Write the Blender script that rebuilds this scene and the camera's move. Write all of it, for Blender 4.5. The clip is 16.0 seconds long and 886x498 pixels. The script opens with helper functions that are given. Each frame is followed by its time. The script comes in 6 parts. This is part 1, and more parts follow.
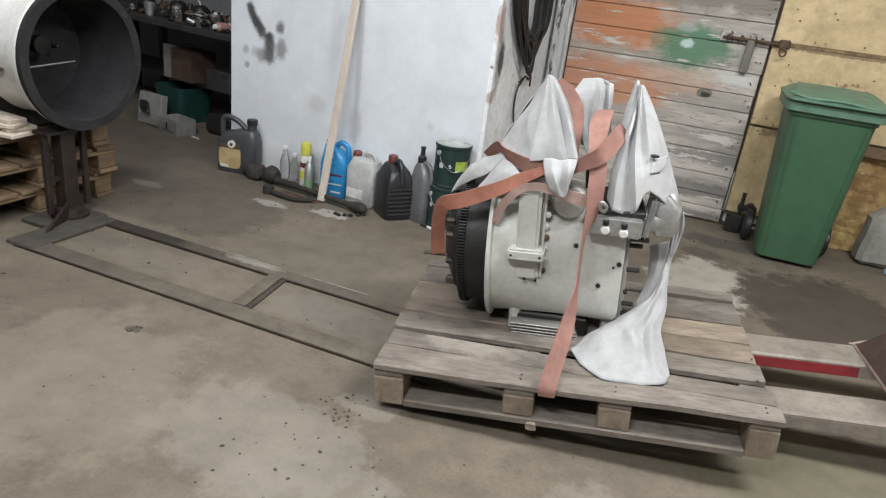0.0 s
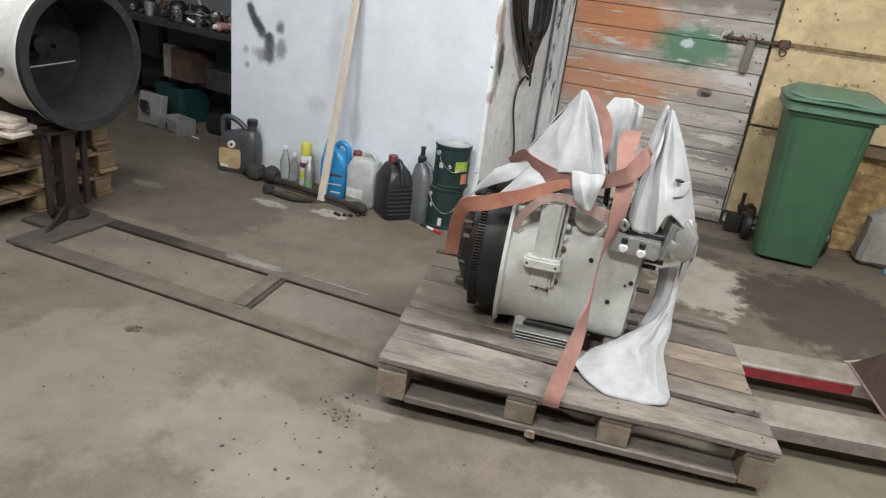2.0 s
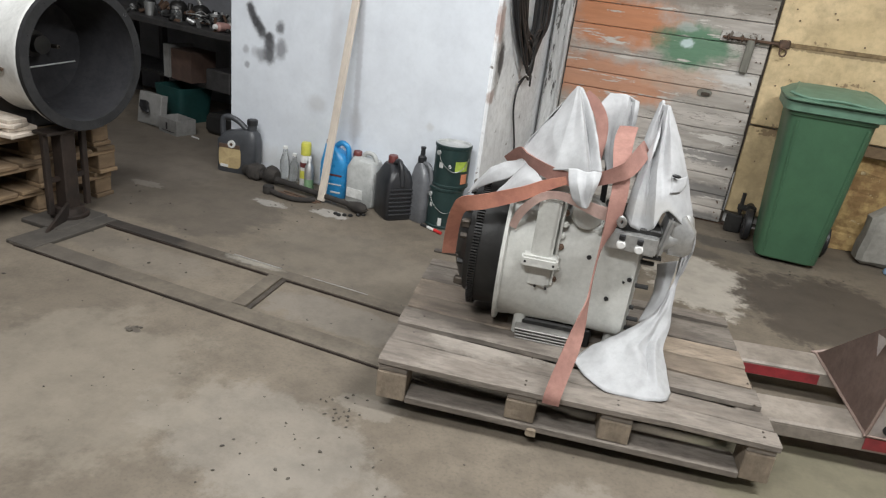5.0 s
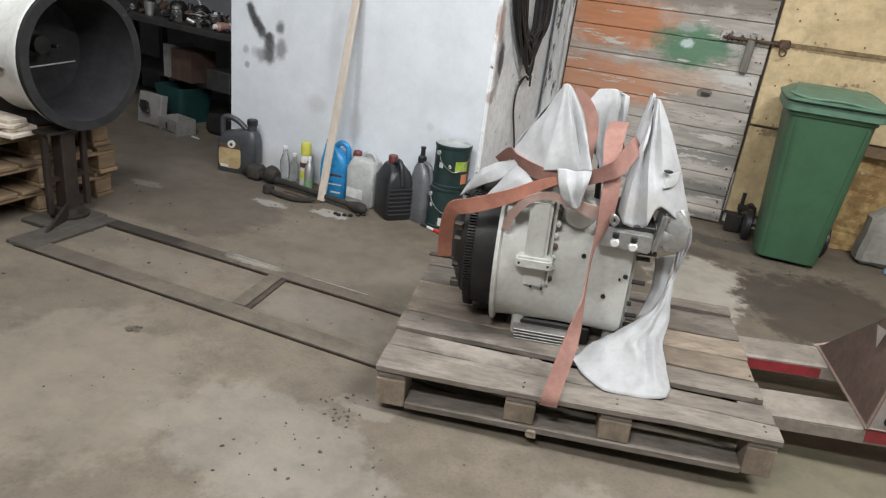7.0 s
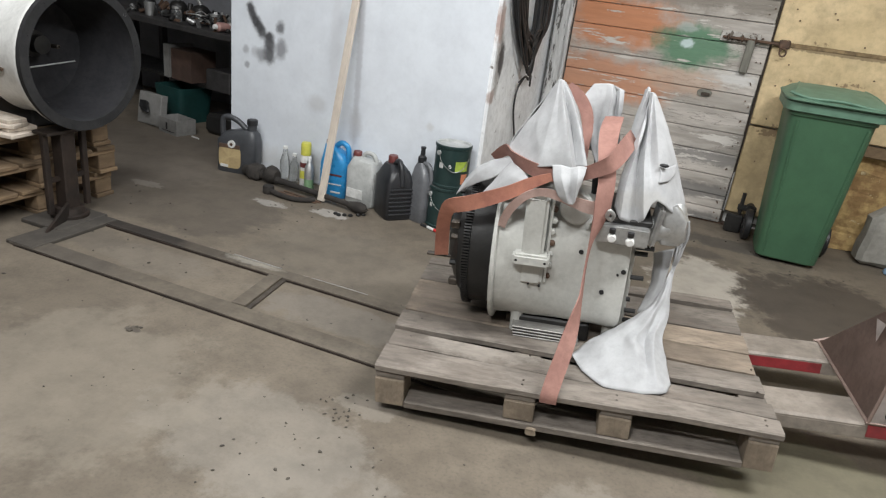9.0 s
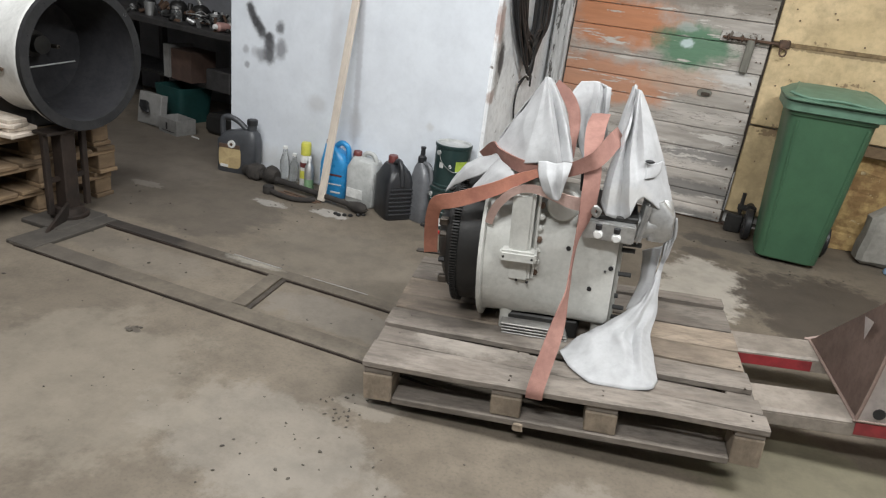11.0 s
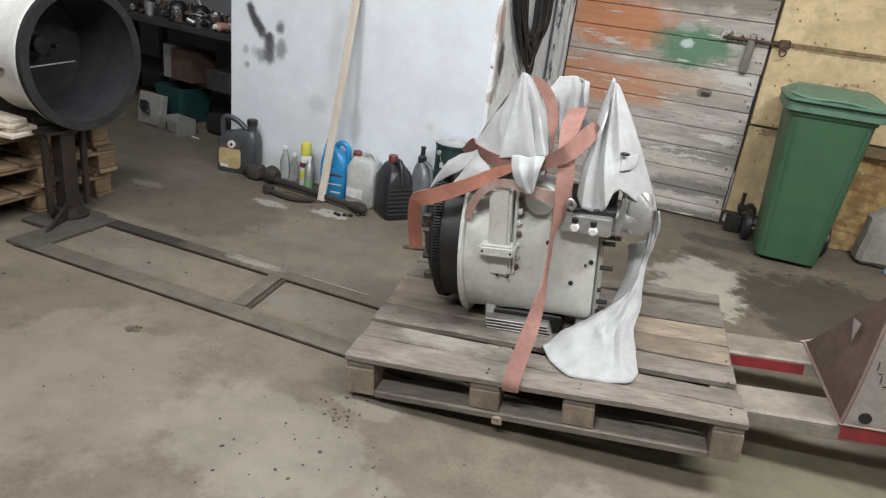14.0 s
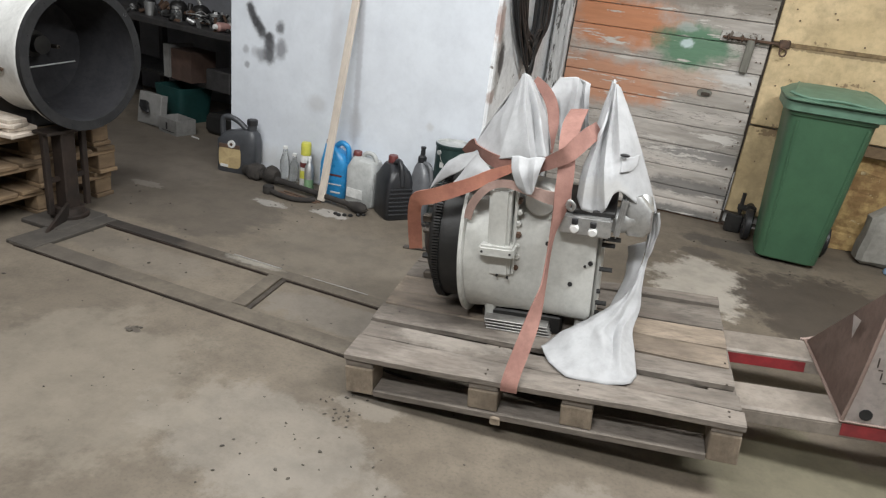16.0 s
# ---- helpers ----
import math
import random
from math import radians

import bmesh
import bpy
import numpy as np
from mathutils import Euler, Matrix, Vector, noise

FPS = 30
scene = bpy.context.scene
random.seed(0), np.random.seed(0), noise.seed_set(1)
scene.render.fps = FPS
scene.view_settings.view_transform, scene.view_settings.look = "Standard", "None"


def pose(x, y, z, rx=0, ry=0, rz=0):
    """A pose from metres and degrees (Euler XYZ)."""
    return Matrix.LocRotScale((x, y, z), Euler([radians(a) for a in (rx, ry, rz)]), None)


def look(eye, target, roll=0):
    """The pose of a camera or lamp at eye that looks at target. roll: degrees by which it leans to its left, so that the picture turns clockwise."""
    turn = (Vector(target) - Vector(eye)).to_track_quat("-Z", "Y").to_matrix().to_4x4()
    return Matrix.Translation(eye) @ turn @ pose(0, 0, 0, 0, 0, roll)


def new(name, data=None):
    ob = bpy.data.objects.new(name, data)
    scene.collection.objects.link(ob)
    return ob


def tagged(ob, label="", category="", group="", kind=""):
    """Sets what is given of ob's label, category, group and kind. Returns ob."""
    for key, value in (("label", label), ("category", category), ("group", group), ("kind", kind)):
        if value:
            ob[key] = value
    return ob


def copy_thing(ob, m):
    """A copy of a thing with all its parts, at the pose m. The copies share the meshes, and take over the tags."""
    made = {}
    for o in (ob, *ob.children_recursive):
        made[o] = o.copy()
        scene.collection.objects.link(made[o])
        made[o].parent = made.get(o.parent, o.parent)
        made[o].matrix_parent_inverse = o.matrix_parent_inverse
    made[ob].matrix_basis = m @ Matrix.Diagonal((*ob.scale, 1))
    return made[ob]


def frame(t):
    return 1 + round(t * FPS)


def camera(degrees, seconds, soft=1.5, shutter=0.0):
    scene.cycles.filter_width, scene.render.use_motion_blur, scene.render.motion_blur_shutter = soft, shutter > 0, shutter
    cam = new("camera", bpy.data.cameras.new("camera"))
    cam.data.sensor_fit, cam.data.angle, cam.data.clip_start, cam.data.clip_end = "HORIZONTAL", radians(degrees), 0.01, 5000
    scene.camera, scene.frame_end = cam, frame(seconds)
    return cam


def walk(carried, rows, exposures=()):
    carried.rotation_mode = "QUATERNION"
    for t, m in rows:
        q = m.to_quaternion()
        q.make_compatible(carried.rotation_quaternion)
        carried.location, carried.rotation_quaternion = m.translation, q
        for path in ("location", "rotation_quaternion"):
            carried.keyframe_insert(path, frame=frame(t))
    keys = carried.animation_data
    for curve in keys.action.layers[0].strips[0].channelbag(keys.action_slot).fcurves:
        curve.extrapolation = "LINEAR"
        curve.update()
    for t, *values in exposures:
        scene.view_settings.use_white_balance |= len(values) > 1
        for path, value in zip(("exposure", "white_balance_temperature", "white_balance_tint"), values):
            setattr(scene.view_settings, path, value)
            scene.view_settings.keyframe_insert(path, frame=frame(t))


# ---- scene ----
# ---------------------------------------------------------------- camera
cam = camera(66.25, 16.0, 1.25)
EYE, AIM = (0.0, 0.0, 1.3135), (-0.9492, 2.6152, 0.1911)
walk(cam, [(0.0, look(EYE, AIM, 7.23)), (16.0, look(EYE, AIM, 7.23))])

# ---------------------------------------------------------------- light: unseen ceiling tubes and a faint even grey background
scene.view_settings.exposure = 0.35
world = bpy.data.worlds.new("world")
scene.world = world
world.use_nodes = True
world.node_tree.nodes["Background"].inputs[0].default_value = (0.03, 0.032, 0.036, 1)
world.node_tree.nodes["Background"].inputs[1].default_value = 0.3


def tube_lamp(name, at, aim, size, watts, colour):
    data = bpy.data.lights.new(name, "AREA")
    data.shape, data.size, data.size_y = "RECTANGLE", size[0], size[1]
    data.energy, data.color = watts, colour
    ob = new(name, data)
    ob.matrix_world = look(at, aim)
    return ob


TUBE = (0.955, 0.97, 0.975)
# lamps added out of view, their places and watts set for brightness
tube_lamp("ceiling_tube_lamp", (-0.85, 1.6, 3.1), (-0.85, 1.75, 0), (1.4, 0.25), 14, TUBE)
tube_lamp("ceiling_tube_lamp", (-0.6, -0.6, 3.1), (-0.7, 0.6, 0), (1.4, 0.25), 84, TUBE)
tube_lamp("ceiling_tube_lamp", (-2.3, 1.4, 3.1), (-2.2, 2.0, 0), (1.4, 0.25), 40, TUBE)
tube_lamp("ceiling_tube_lamp", (1.15, 1.7, 3.1), (0.85, 2.2, 0), (1.4, 0.25), 82, TUBE)


# ---------------------------------------------------------------- materials
class Nodes:
    """A small wrapper that adds linked nodes to one material."""

    def __init__(self, name):
        self.mat = bpy.data.materials.new(name)
        self.mat.use_nodes = True
        self.tree = self.mat.node_tree
        self.bsdf = self.tree.nodes["Principled BSDF"]

    def put(self, value, socket):
        if isinstance(value, bpy.types.NodeSocket):
            self.tree.links.new(value, socket)
        elif isinstance(value, (tuple, list)) and len(value) == 3 and socket.type == "RGBA":
            socket.default_value = (*value, 1)
        else:
            socket.default_value = value

    def node(self, kind, out=0, operation="", clamp=False, ease="", **ins):
        n = self.tree.nodes.new(kind)
        if operation:
            n.operation = operation
        if clamp:
            n.use_clamp = True
        if ease:
            n.interpolation_type = ease
        for k, v in ins.items():
            key = int(k[1:]) if k[0] == "i" and k[1:].isdigit() else k.replace("_", " ")
            self.put(v, n.inputs[key])
        return n.outputs[out]

    def math(self, op, a, b=0.0, clamp=False):
        return self.node("ShaderNodeMath", operation=op, clamp=clamp, i0=a, i1=b)

    def mix(self, f, a, b, kind="MIX"):
        n = self.tree.nodes.new("ShaderNodeMix")
        n.data_type, n.blend_type = "RGBA", kind
        self.put(f, n.inputs[0])
        self.put(a, n.inputs[6])
        self.put(b, n.inputs[7])
        return n.outputs[2]

    def noise(self, vec, scale, detail=4.0, rough=0.6):
        return self.node("ShaderNodeTexNoise", Vector=vec, Scale=scale, Detail=detail, Roughness=rough)

    def step(self, v, lo, hi):
        return self.node("ShaderNodeMapRange", ease="SMOOTHSTEP", i0=v, i1=lo, i2=hi, i3=0.0, i4=1.0)


def surf(name, c1, c2, scale=5.0, rough=0.7, metal=0.0, bump=0.2, grain=70.0, stretch=(1, 1, 1), world=False, spots=(), rand=0.0,
         rough_var=0.15, fine=0.25, chips=None, coat=0.0, see=0.0, lines=None, mottle=0.2, soft=(0.55, 1.12), jag=1.5):
    """A worn surface: two tones in large clouds, fine grain, relief; spots: (colour, centre, radii, amount, raggedness);
    chips: (colour, scale, threshold) of flaked paint; lines: (colour, scale, threshold) of long scratches or cracks."""
    n = Nodes(name)
    pos = n.node("ShaderNodeNewGeometry") if world else n.node("ShaderNodeTexCoord", 3)
    if rand:
        rnd = n.node("ShaderNodeObjectInfo", 5)
        away = n.node("ShaderNodeCombineXYZ", X=n.math("MULTIPLY", rnd, 17.0), Y=n.math("MULTIPLY", rnd, 7.0), Z=n.math("MULTIPLY", rnd, 3.0))
        moved = n.node("ShaderNodeVectorMath", operation="ADD", i0=pos, i1=away)
    else:
        moved = pos
    vec = n.node("ShaderNodeMapping", Vector=moved, Scale=stretch)
    big = n.noise(vec, scale, 5.0, 0.6)
    small = n.noise(vec, grain, 3.0, 0.6)
    col = n.mix(n.step(big, 0.36, 0.64), c1, c2)
    dark = tuple(c * 0.55 for c in c1)
    col = n.mix(n.math("MULTIPLY", n.step(small, 0.45, 0.75), fine), col, dark)
    mid = n.noise(vec, scale * 5.0, 4.0, 0.65)
    col = n.mix(n.math("MULTIPLY", n.step(mid, 0.42, 0.68), mottle), col, tuple(c * 0.68 for c in c2))
    if rand:
        val = n.math("ADD", n.math("MULTIPLY", rnd, rand), 1.0 - rand * 0.6)
        col = n.mix(1.0, col, n.node("ShaderNodeCombineColor", i0=val, i1=val, i2=val), "MULTIPLY")
    height = n.math("ADD", n.math("MULTIPLY", big, 0.5), n.math("MULTIPLY", small, 0.35))
    if lines:
        lc, ls, lt = lines
        wav = n.noise(n.node("ShaderNodeMapping", Vector=vec, Scale=(1, 1, 1)), ls, 6.0, 0.7)
        ridge = n.math("ABSOLUTE", n.math("SUBTRACT", wav, 0.5))
        m = n.math("SUBTRACT", 1.0, n.step(ridge, lt * 0.3, lt))
        col = n.mix(n.math("MULTIPLY", m, 0.8), col, lc)
        height = n.math("SUBTRACT", height, n.math("MULTIPLY", m, 0.3))
    for sc, centre, radii, amount, ragged in spots:
        off = n.node("ShaderNodeVectorMath", operation="SUBTRACT", i0=pos, i1=centre)
        rel = n.node("ShaderNodeVectorMath", operation="DIVIDE", i0=off, i1=radii)
        dist = n.node("ShaderNodeVectorMath", 1, operation="LENGTH", i0=rel)
        ragged = max(ragged, 0.9 / min(r for r in radii if r < 1))
        rag = n.math("MULTIPLY", n.math("SUBTRACT", n.noise(pos, ragged, 6.0, 0.7), 0.5), jag)
        m = n.math("SUBTRACT", 1.0, n.step(n.math("ADD", dist, rag), *soft))
        col = n.mix(n.math("MULTIPLY", m, amount), col, sc)
    patch = n.math("SUBTRACT", 1.06, n.math("MULTIPLY", n.step(n.noise(vec, scale * 3.0, 6.0, 0.7), 0.38, 0.70), mottle * 0.75))
    col = n.mix(1.0, col, n.node("ShaderNodeCombineColor", i0=patch, i1=patch, i2=patch), "MULTIPLY")
    if chips:
        cc, cs, ct = chips
        m = n.step(n.noise(vec, cs, 7.0, 0.7), ct, ct + 0.03)
        col = n.mix(m, col, cc)
        height = n.math("SUBTRACT", height, n.math("MULTIPLY", m, 0.4))
    n.put(col, n.bsdf.inputs["Base Color"])
    n.put(n.math("ADD", n.math("MULTIPLY", big, rough_var * 2), rough - rough_var, True), n.bsdf.inputs["Roughness"])
    n.put(metal, n.bsdf.inputs["Metallic"])
    n.put(coat, n.bsdf.inputs["Coat Weight"])
    n.put(see, n.bsdf.inputs["Transmission Weight"])
    n.put(n.node("ShaderNodeBump", Strength=bump, Distance=0.01, Height=height), n.bsdf.inputs["Normal"])
    return n.mat


def plain(name, colour, rough=0.5, metal=0.0):
    return surf(name, colour, tuple(c * 0.82 for c in colour), 14.0, rough, metal, 0.06, 120.0, fine=0.12)


FLOOR = surf("stained_shaded_concrete", (0.172, 0.143, 0.109), (0.130, 0.107, 0.081), 2.0, 0.78, 0, 0.3, 85.0, world=True, fine=0.5, mottle=0.30, chips=((0.075, 0.063, 0.05), 30.0, 0.725), soft=(0.72, 1.0), jag=2.0,
             spots=(((0.25, 0.228, 0.196), (-0.98, 1.36, 0), (0.42, 0.26, 1), 0.42, 4.0),
                    ((0.235, 0.212, 0.18), (-0.78, 1.66, 0), (0.12, 0.07, 1), 0.4, 8.0),
                    ((0.20, 0.174, 0.138), (-1.7, 1.3, 0), (0.6, 0.45, 1), 0.55, 4.0),
                    ((0.225, 0.202, 0.17), (-0.68, 1.24, 0), (0.3, 0.2, 1), 0.38, 4.0),
                    ((0.105, 0.088, 0.066), (-0.72, 1.78, 0), (0.16, 0.12, 1), 0.6, 5.0),
                    ((0.115, 0.098, 0.066), (0.10, 1.42, 0), (0.5, 0.12, 1), 0.5, 4.0),
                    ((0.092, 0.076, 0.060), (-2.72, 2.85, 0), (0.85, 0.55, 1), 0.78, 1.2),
                    ((0.175, 0.157, 0.136), (-1.15, 2.12, 0), (0.45, 0.14, 1), 0.5, 3.0),
                    ((0.165, 0.147, 0.125), (-2.1, 2.10, 0), (0.35, 0.13, 1), 0.3, 3.0),
                    # shadow of the bell housing painted on the floor between the rails
                    ((0.11, 0.094, 0.076), (-2.5, 2.12, 0), (0.2, 0.12, 1), 0.6, 4.0),
                    ((0.135, 0.126, 0.078), (0.62, 2.0, 0), (0.6, 0.28, 1), 0.6, 2.0),
                    # floor darker in front of the bay
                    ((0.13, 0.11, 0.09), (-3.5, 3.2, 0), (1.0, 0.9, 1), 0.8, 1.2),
                    ((0.14, 0.12, 0.095), (-1.25, 2.6, 0), (0.8, 0.35, 1), 0.5, 1.9),
                    ((0.36, 0.33, 0.285), (0.16, 3.5, 0), (0.25, 0.44, 1), 0.9, 5.0),
                    ((0.058, 0.046, 0.036), (0.76, 3.5, 0), (0.45, 0.60, 1), 0.93, 4.0),
                    ((0.075, 0.065, 0.055), (0.33, 4.25, 0), (0.38, 0.13, 1), 0.85, 3.0),
                    ((0.08, 0.068, 0.055), (0.14, 3.98, 0), (0.13, 0.09, 1), 0.8, 6.0),
                    ((0.42, 0.40, 0.37), (-2.18, 3.05, 0), (0.12, 0.05, 1), 0.5, 14.0),
                    ((0.42, 0.40, 0.37), (-1.82, 3.13, 0), (0.13, 0.06, 1), 0.6, 14.0),
                    ((0.36, 0.33, 0.29), (-2.89, 2.87, 0), (0.13, 0.05, 1), 0.3, 12.0),
                    ((0.36, 0.34, 0.30), (-1.75, 2.32, 0), (0.36, 0.05, 1), 0.55, 9.0),
                    ((0.06, 0.05, 0.04), (-1.73, 1.62, 0), (0.035, 0.02, 1), 0.8, 14.0),
                    ((0.225, 0.20, 0.165), (-0.05, 1.45, 0), (0.18, 0.2, 1), 0.55, 4.0)))
WHITEWASH = surf("whitewashed_board", (0.655, 0.69, 0.735), (0.59, 0.62, 0.665), 2.2, 0.75, 0, 0.12, 40.0, world=True, fine=0.06, mottle=0.08,
                 soft=(0.35, 1.1), jag=1.0,
                 spots=(((0.045, 0.045, 0.0486), (-2.686, 3.52, 0.992), (0.033, 1, 0.045), 0.95, 9.0),
                        ((0.04, 0.04, 0.0432), (-2.666, 3.52, 0.956), (0.036, 1, 0.048), 0.95, 9.0),
                        ((0.04, 0.04, 0.0432), (-2.645, 3.52, 0.920), (0.039, 1, 0.050), 0.95, 9.0),
                        ((0.04, 0.04, 0.0432), (-2.620, 3.52, 0.891), (0.041, 1, 0.050), 0.95, 9.0),
                        ((0.05, 0.05, 0.054), (-2.599, 3.52, 0.861), (0.039, 1, 0.050), 0.90, 9.0),
                        ((0.04, 0.04, 0.0432), (-2.546, 3.52, 0.839), (0.045, 1, 0.042), 0.95, 9.0),
                        ((0.06, 0.06, 0.0648), (-2.544, 3.52, 0.794), (0.051, 1, 0.063), 0.90, 9.0),
                        ((0.07, 0.07, 0.0756), (-2.543, 3.52, 0.734), (0.054, 1, 0.070), 0.90, 9.0),
                        ((0.12, 0.12, 0.13), (-2.596, 3.52, 0.730), (0.053, 1, 0.056), 0.65, 9.0),
                        ((0.09, 0.09, 0.0972), (-2.471, 3.52, 0.901), (0.039, 1, 0.049), 0.85, 9.0),
                        ((0.15, 0.15, 0.162), (-2.463, 3.52, 0.782), (0.053, 1, 0.077), 0.75, 9.0),
                        ((0.2, 0.2, 0.216), (-2.717, 3.52, 0.745), (0.030, 1, 0.031), 0.50, 9.0),
                        ((0.15, 0.15, 0.162), (-2.707, 3.52, 0.655), (0.024, 1, 0.028), 0.60, 9.0),
                        ((0.25, 0.25, 0.27), (-2.646, 3.52, 0.739), (0.045, 1, 0.042), 0.45, 9.0),
                        # upright grey streaks, then smudges and a darker foot of the wall
                        ((0.42, 0.43, 0.46), (-1.93, 3.52, 0.8), (0.025, 1, 0.7), 0.65, 3.0),
                        ((0.5, 0.51, 0.54), (-2.09, 3.52, 0.95), (0.05, 1, 0.5), 0.45, 3.0),
                        ((0.46, 0.46, 0.47), (-2.2, 3.52, 0.5), (0.09, 1, 0.07), 0.55, 9.0),
                        ((0.4, 0.4, 0.41), (-1.93, 3.52, 0.42), (0.06, 1, 0.13), 0.6, 8.0),
                        ((0.5, 0.5, 0.5), (-1.45, 3.52, 0.5), (0.03, 1, 0.03), 0.6, 12.0),
                        ((0.5, 0.49, 0.47), (-1.95, 3.52, 0.1), (1.0, 1, 0.13), 0.6, 4.0)))
PLASTER = surf("flaking_limewash", (0.86, 0.88, 0.90), (0.74, 0.755, 0.775), 4.0, 0.85, 0, 0.5, 35.0, world=True, fine=0.3,
               chips=((0.26, 0.245, 0.235), 11.0, 0.625),
               spots=(((0.34, 0.19, 0.145), (-1.13, 3.57, 1.1), (1, 0.07, 0.12), 0.7, 9.0),
                      ((0.22, 0.2, 0.18), (-1.13, 3.62, 0.9), (1, 0.05, 0.2), 0.7, 9.0),
                      ((0.3, 0.19, 0.15), (-1.13, 3.57, 0.72), (1, 0.05, 0.05), 0.7, 12.0),
                      # black spot paints the shade in a recess of broken brick
                      ((0.045, 0.04, 0.04), (-1.13, 3.65, 0.92), (1, 0.05, 0.11), 0.9, 12.0)))
# pale so that the added, unseen walls and ceiling bounce fill light
ROOM = surf("pale_bounce_plaster", (0.72, 0.715, 0.70), (0.64, 0.635, 0.62), 1.5, 0.85, 0, 0.3, 30.0, world=True)
# shade of the unlit bay is put into this plaster's base colour
DARKROOM = surf("shade_toned_plaster", (0.26, 0.265, 0.285), (0.20, 0.203, 0.22), 1.5, 0.9, 0, 0.3, 30.0, world=True)
POSTWOOD = surf("weathered_painted_post", (0.62, 0.625, 0.62), (0.44, 0.44, 0.435), 6.0, 0.8, 0, 0.6, 26.0, (3, 3, 0.5), True, fine=0.6,
                chips=((0.10, 0.095, 0.09), 9.0, 0.555))
DOORWOOD = surf("worn_painted_door_plank", (0.53, 0.487, 0.445), (0.355, 0.325, 0.29), 3.5, 0.75, 0, 0.45, 24.0, (0.35, 2.5, 2.5), True, fine=0.45,
                spots=(((0.50, 0.205, 0.095), (-0.70, 4.64, 1.17), (0.42, 1, 0.20), 0.92, 3.0),
                       ((0.49, 0.235, 0.135), (-0.70, 4.64, 0.80), (0.52, 1, 0.17), 0.88, 3.0),
                       ((0.48, 0.33, 0.24), (-0.25, 4.64, 0.86), (0.30, 1, 0.09), 0.6, 4.0),
                       ((0.095, 0.21, 0.125), (-0.23, 4.64, 1.08), (0.26, 1, 0.15), 0.93, 3.0),
                       ((0.55, 0.66, 0.66), (-0.255, 4.64, 1.09), (0.045, 1, 0.03), 0.9, 9.0),
                       ((0.40, 0.43, 0.42), (-0.28, 4.64, 1.18), (0.07, 1, 0.035), 0.6, 9.0),
                       ((0.23, 0.205, 0.175), (-0.1, 4.64, 1.40), (0.9, 1, 0.13), 0.9, 2.0),
                       ((0.60, 0.59, 0.57), (0.08, 4.64, 0.93), (0.13, 1, 0.05), 0.8, 3.0),
                       ((0.16, 0.155, 0.15), (0.0, 4.64, 0.42), (0.38, 1, 0.05), 0.7, 6.0),
                       ((0.14, 0.135, 0.13), (-0.05, 4.64, 0.20), (0.4, 1, 0.06), 0.75, 6.0),
                       ((0.12, 0.12, 0.115), (-0.05, 4.64, 0.02), (0.45, 1, 0.05), 0.7, 6.0)),
                chips=((0.56, 0.53, 0.49), 9.0, 0.585), lines=((0.2, 0.185, 0.17), 2.6, 0.006), rand=0.14)
YELLOW = surf("yellowed_painted_board", (0.65, 0.505, 0.295), (0.55, 0.42, 0.235), 2.5, 0.65, 0, 0.3, 40.0, world=True, fine=0.25, mottle=0.35, soft=(0.7, 1.05), jag=2.0,
              chips=((0.24, 0.17, 0.095), 5.0, 0.60),
              spots=(((0.30, 0.20, 0.09), (0.95, 4.64, 0.40), (0.22, 1, 0.16), 0.6, 6.0),
                     ((0.20, 0.14, 0.075), (0.62, 4.64, 1.145), (0.42, 1, 0.016), 0.8, 9.0),
                     ((0.34, 0.26, 0.14), (0.32, 4.64, 0.35), (0.14, 1, 0.35), 0.5, 3.0)))
CRUMBLE = surf("crumbled_ochre_plaster", (0.50, 0.35, 0.15), (0.25, 0.15, 0.065), 11.0, 0.9, 0, 1.0, 35.0, world=True, fine=0.4,
               chips=((0.62, 0.50, 0.30), 9.0, 0.6))
# both plank woods have a darker patch beneath the flywheel
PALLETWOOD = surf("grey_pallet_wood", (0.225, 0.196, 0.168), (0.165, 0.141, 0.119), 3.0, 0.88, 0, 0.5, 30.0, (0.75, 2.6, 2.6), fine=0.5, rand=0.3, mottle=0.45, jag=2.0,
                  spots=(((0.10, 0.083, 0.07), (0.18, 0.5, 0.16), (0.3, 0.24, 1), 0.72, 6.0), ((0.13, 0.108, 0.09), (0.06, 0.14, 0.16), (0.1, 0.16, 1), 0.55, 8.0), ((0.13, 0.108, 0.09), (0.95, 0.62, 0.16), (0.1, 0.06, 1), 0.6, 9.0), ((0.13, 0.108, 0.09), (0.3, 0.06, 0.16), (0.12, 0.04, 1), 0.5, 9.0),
                         ((0.34, 0.305, 0.265), (0.3, 0.18, 0.16), (0.2, 0.06, 1), 0.5, 9.0), ((0.14, 0.115, 0.095), (0.9, 0.1, 0.16), (0.16, 0.03, 1), 0.5, 9.0)))
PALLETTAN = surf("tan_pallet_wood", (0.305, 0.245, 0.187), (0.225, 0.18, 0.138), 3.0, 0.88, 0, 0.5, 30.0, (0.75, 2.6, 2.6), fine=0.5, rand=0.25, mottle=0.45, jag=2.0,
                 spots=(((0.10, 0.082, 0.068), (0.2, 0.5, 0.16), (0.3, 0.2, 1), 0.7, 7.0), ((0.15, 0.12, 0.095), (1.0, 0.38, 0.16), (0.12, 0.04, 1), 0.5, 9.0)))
BLOCKWOOD = surf("pallet_block_wood", (0.265, 0.215, 0.16), (0.19, 0.152, 0.114), 5.0, 0.85, 0, 0.5, 26.0, (3.0, 0.6, 2.2), fine=0.55, rand=0.25)
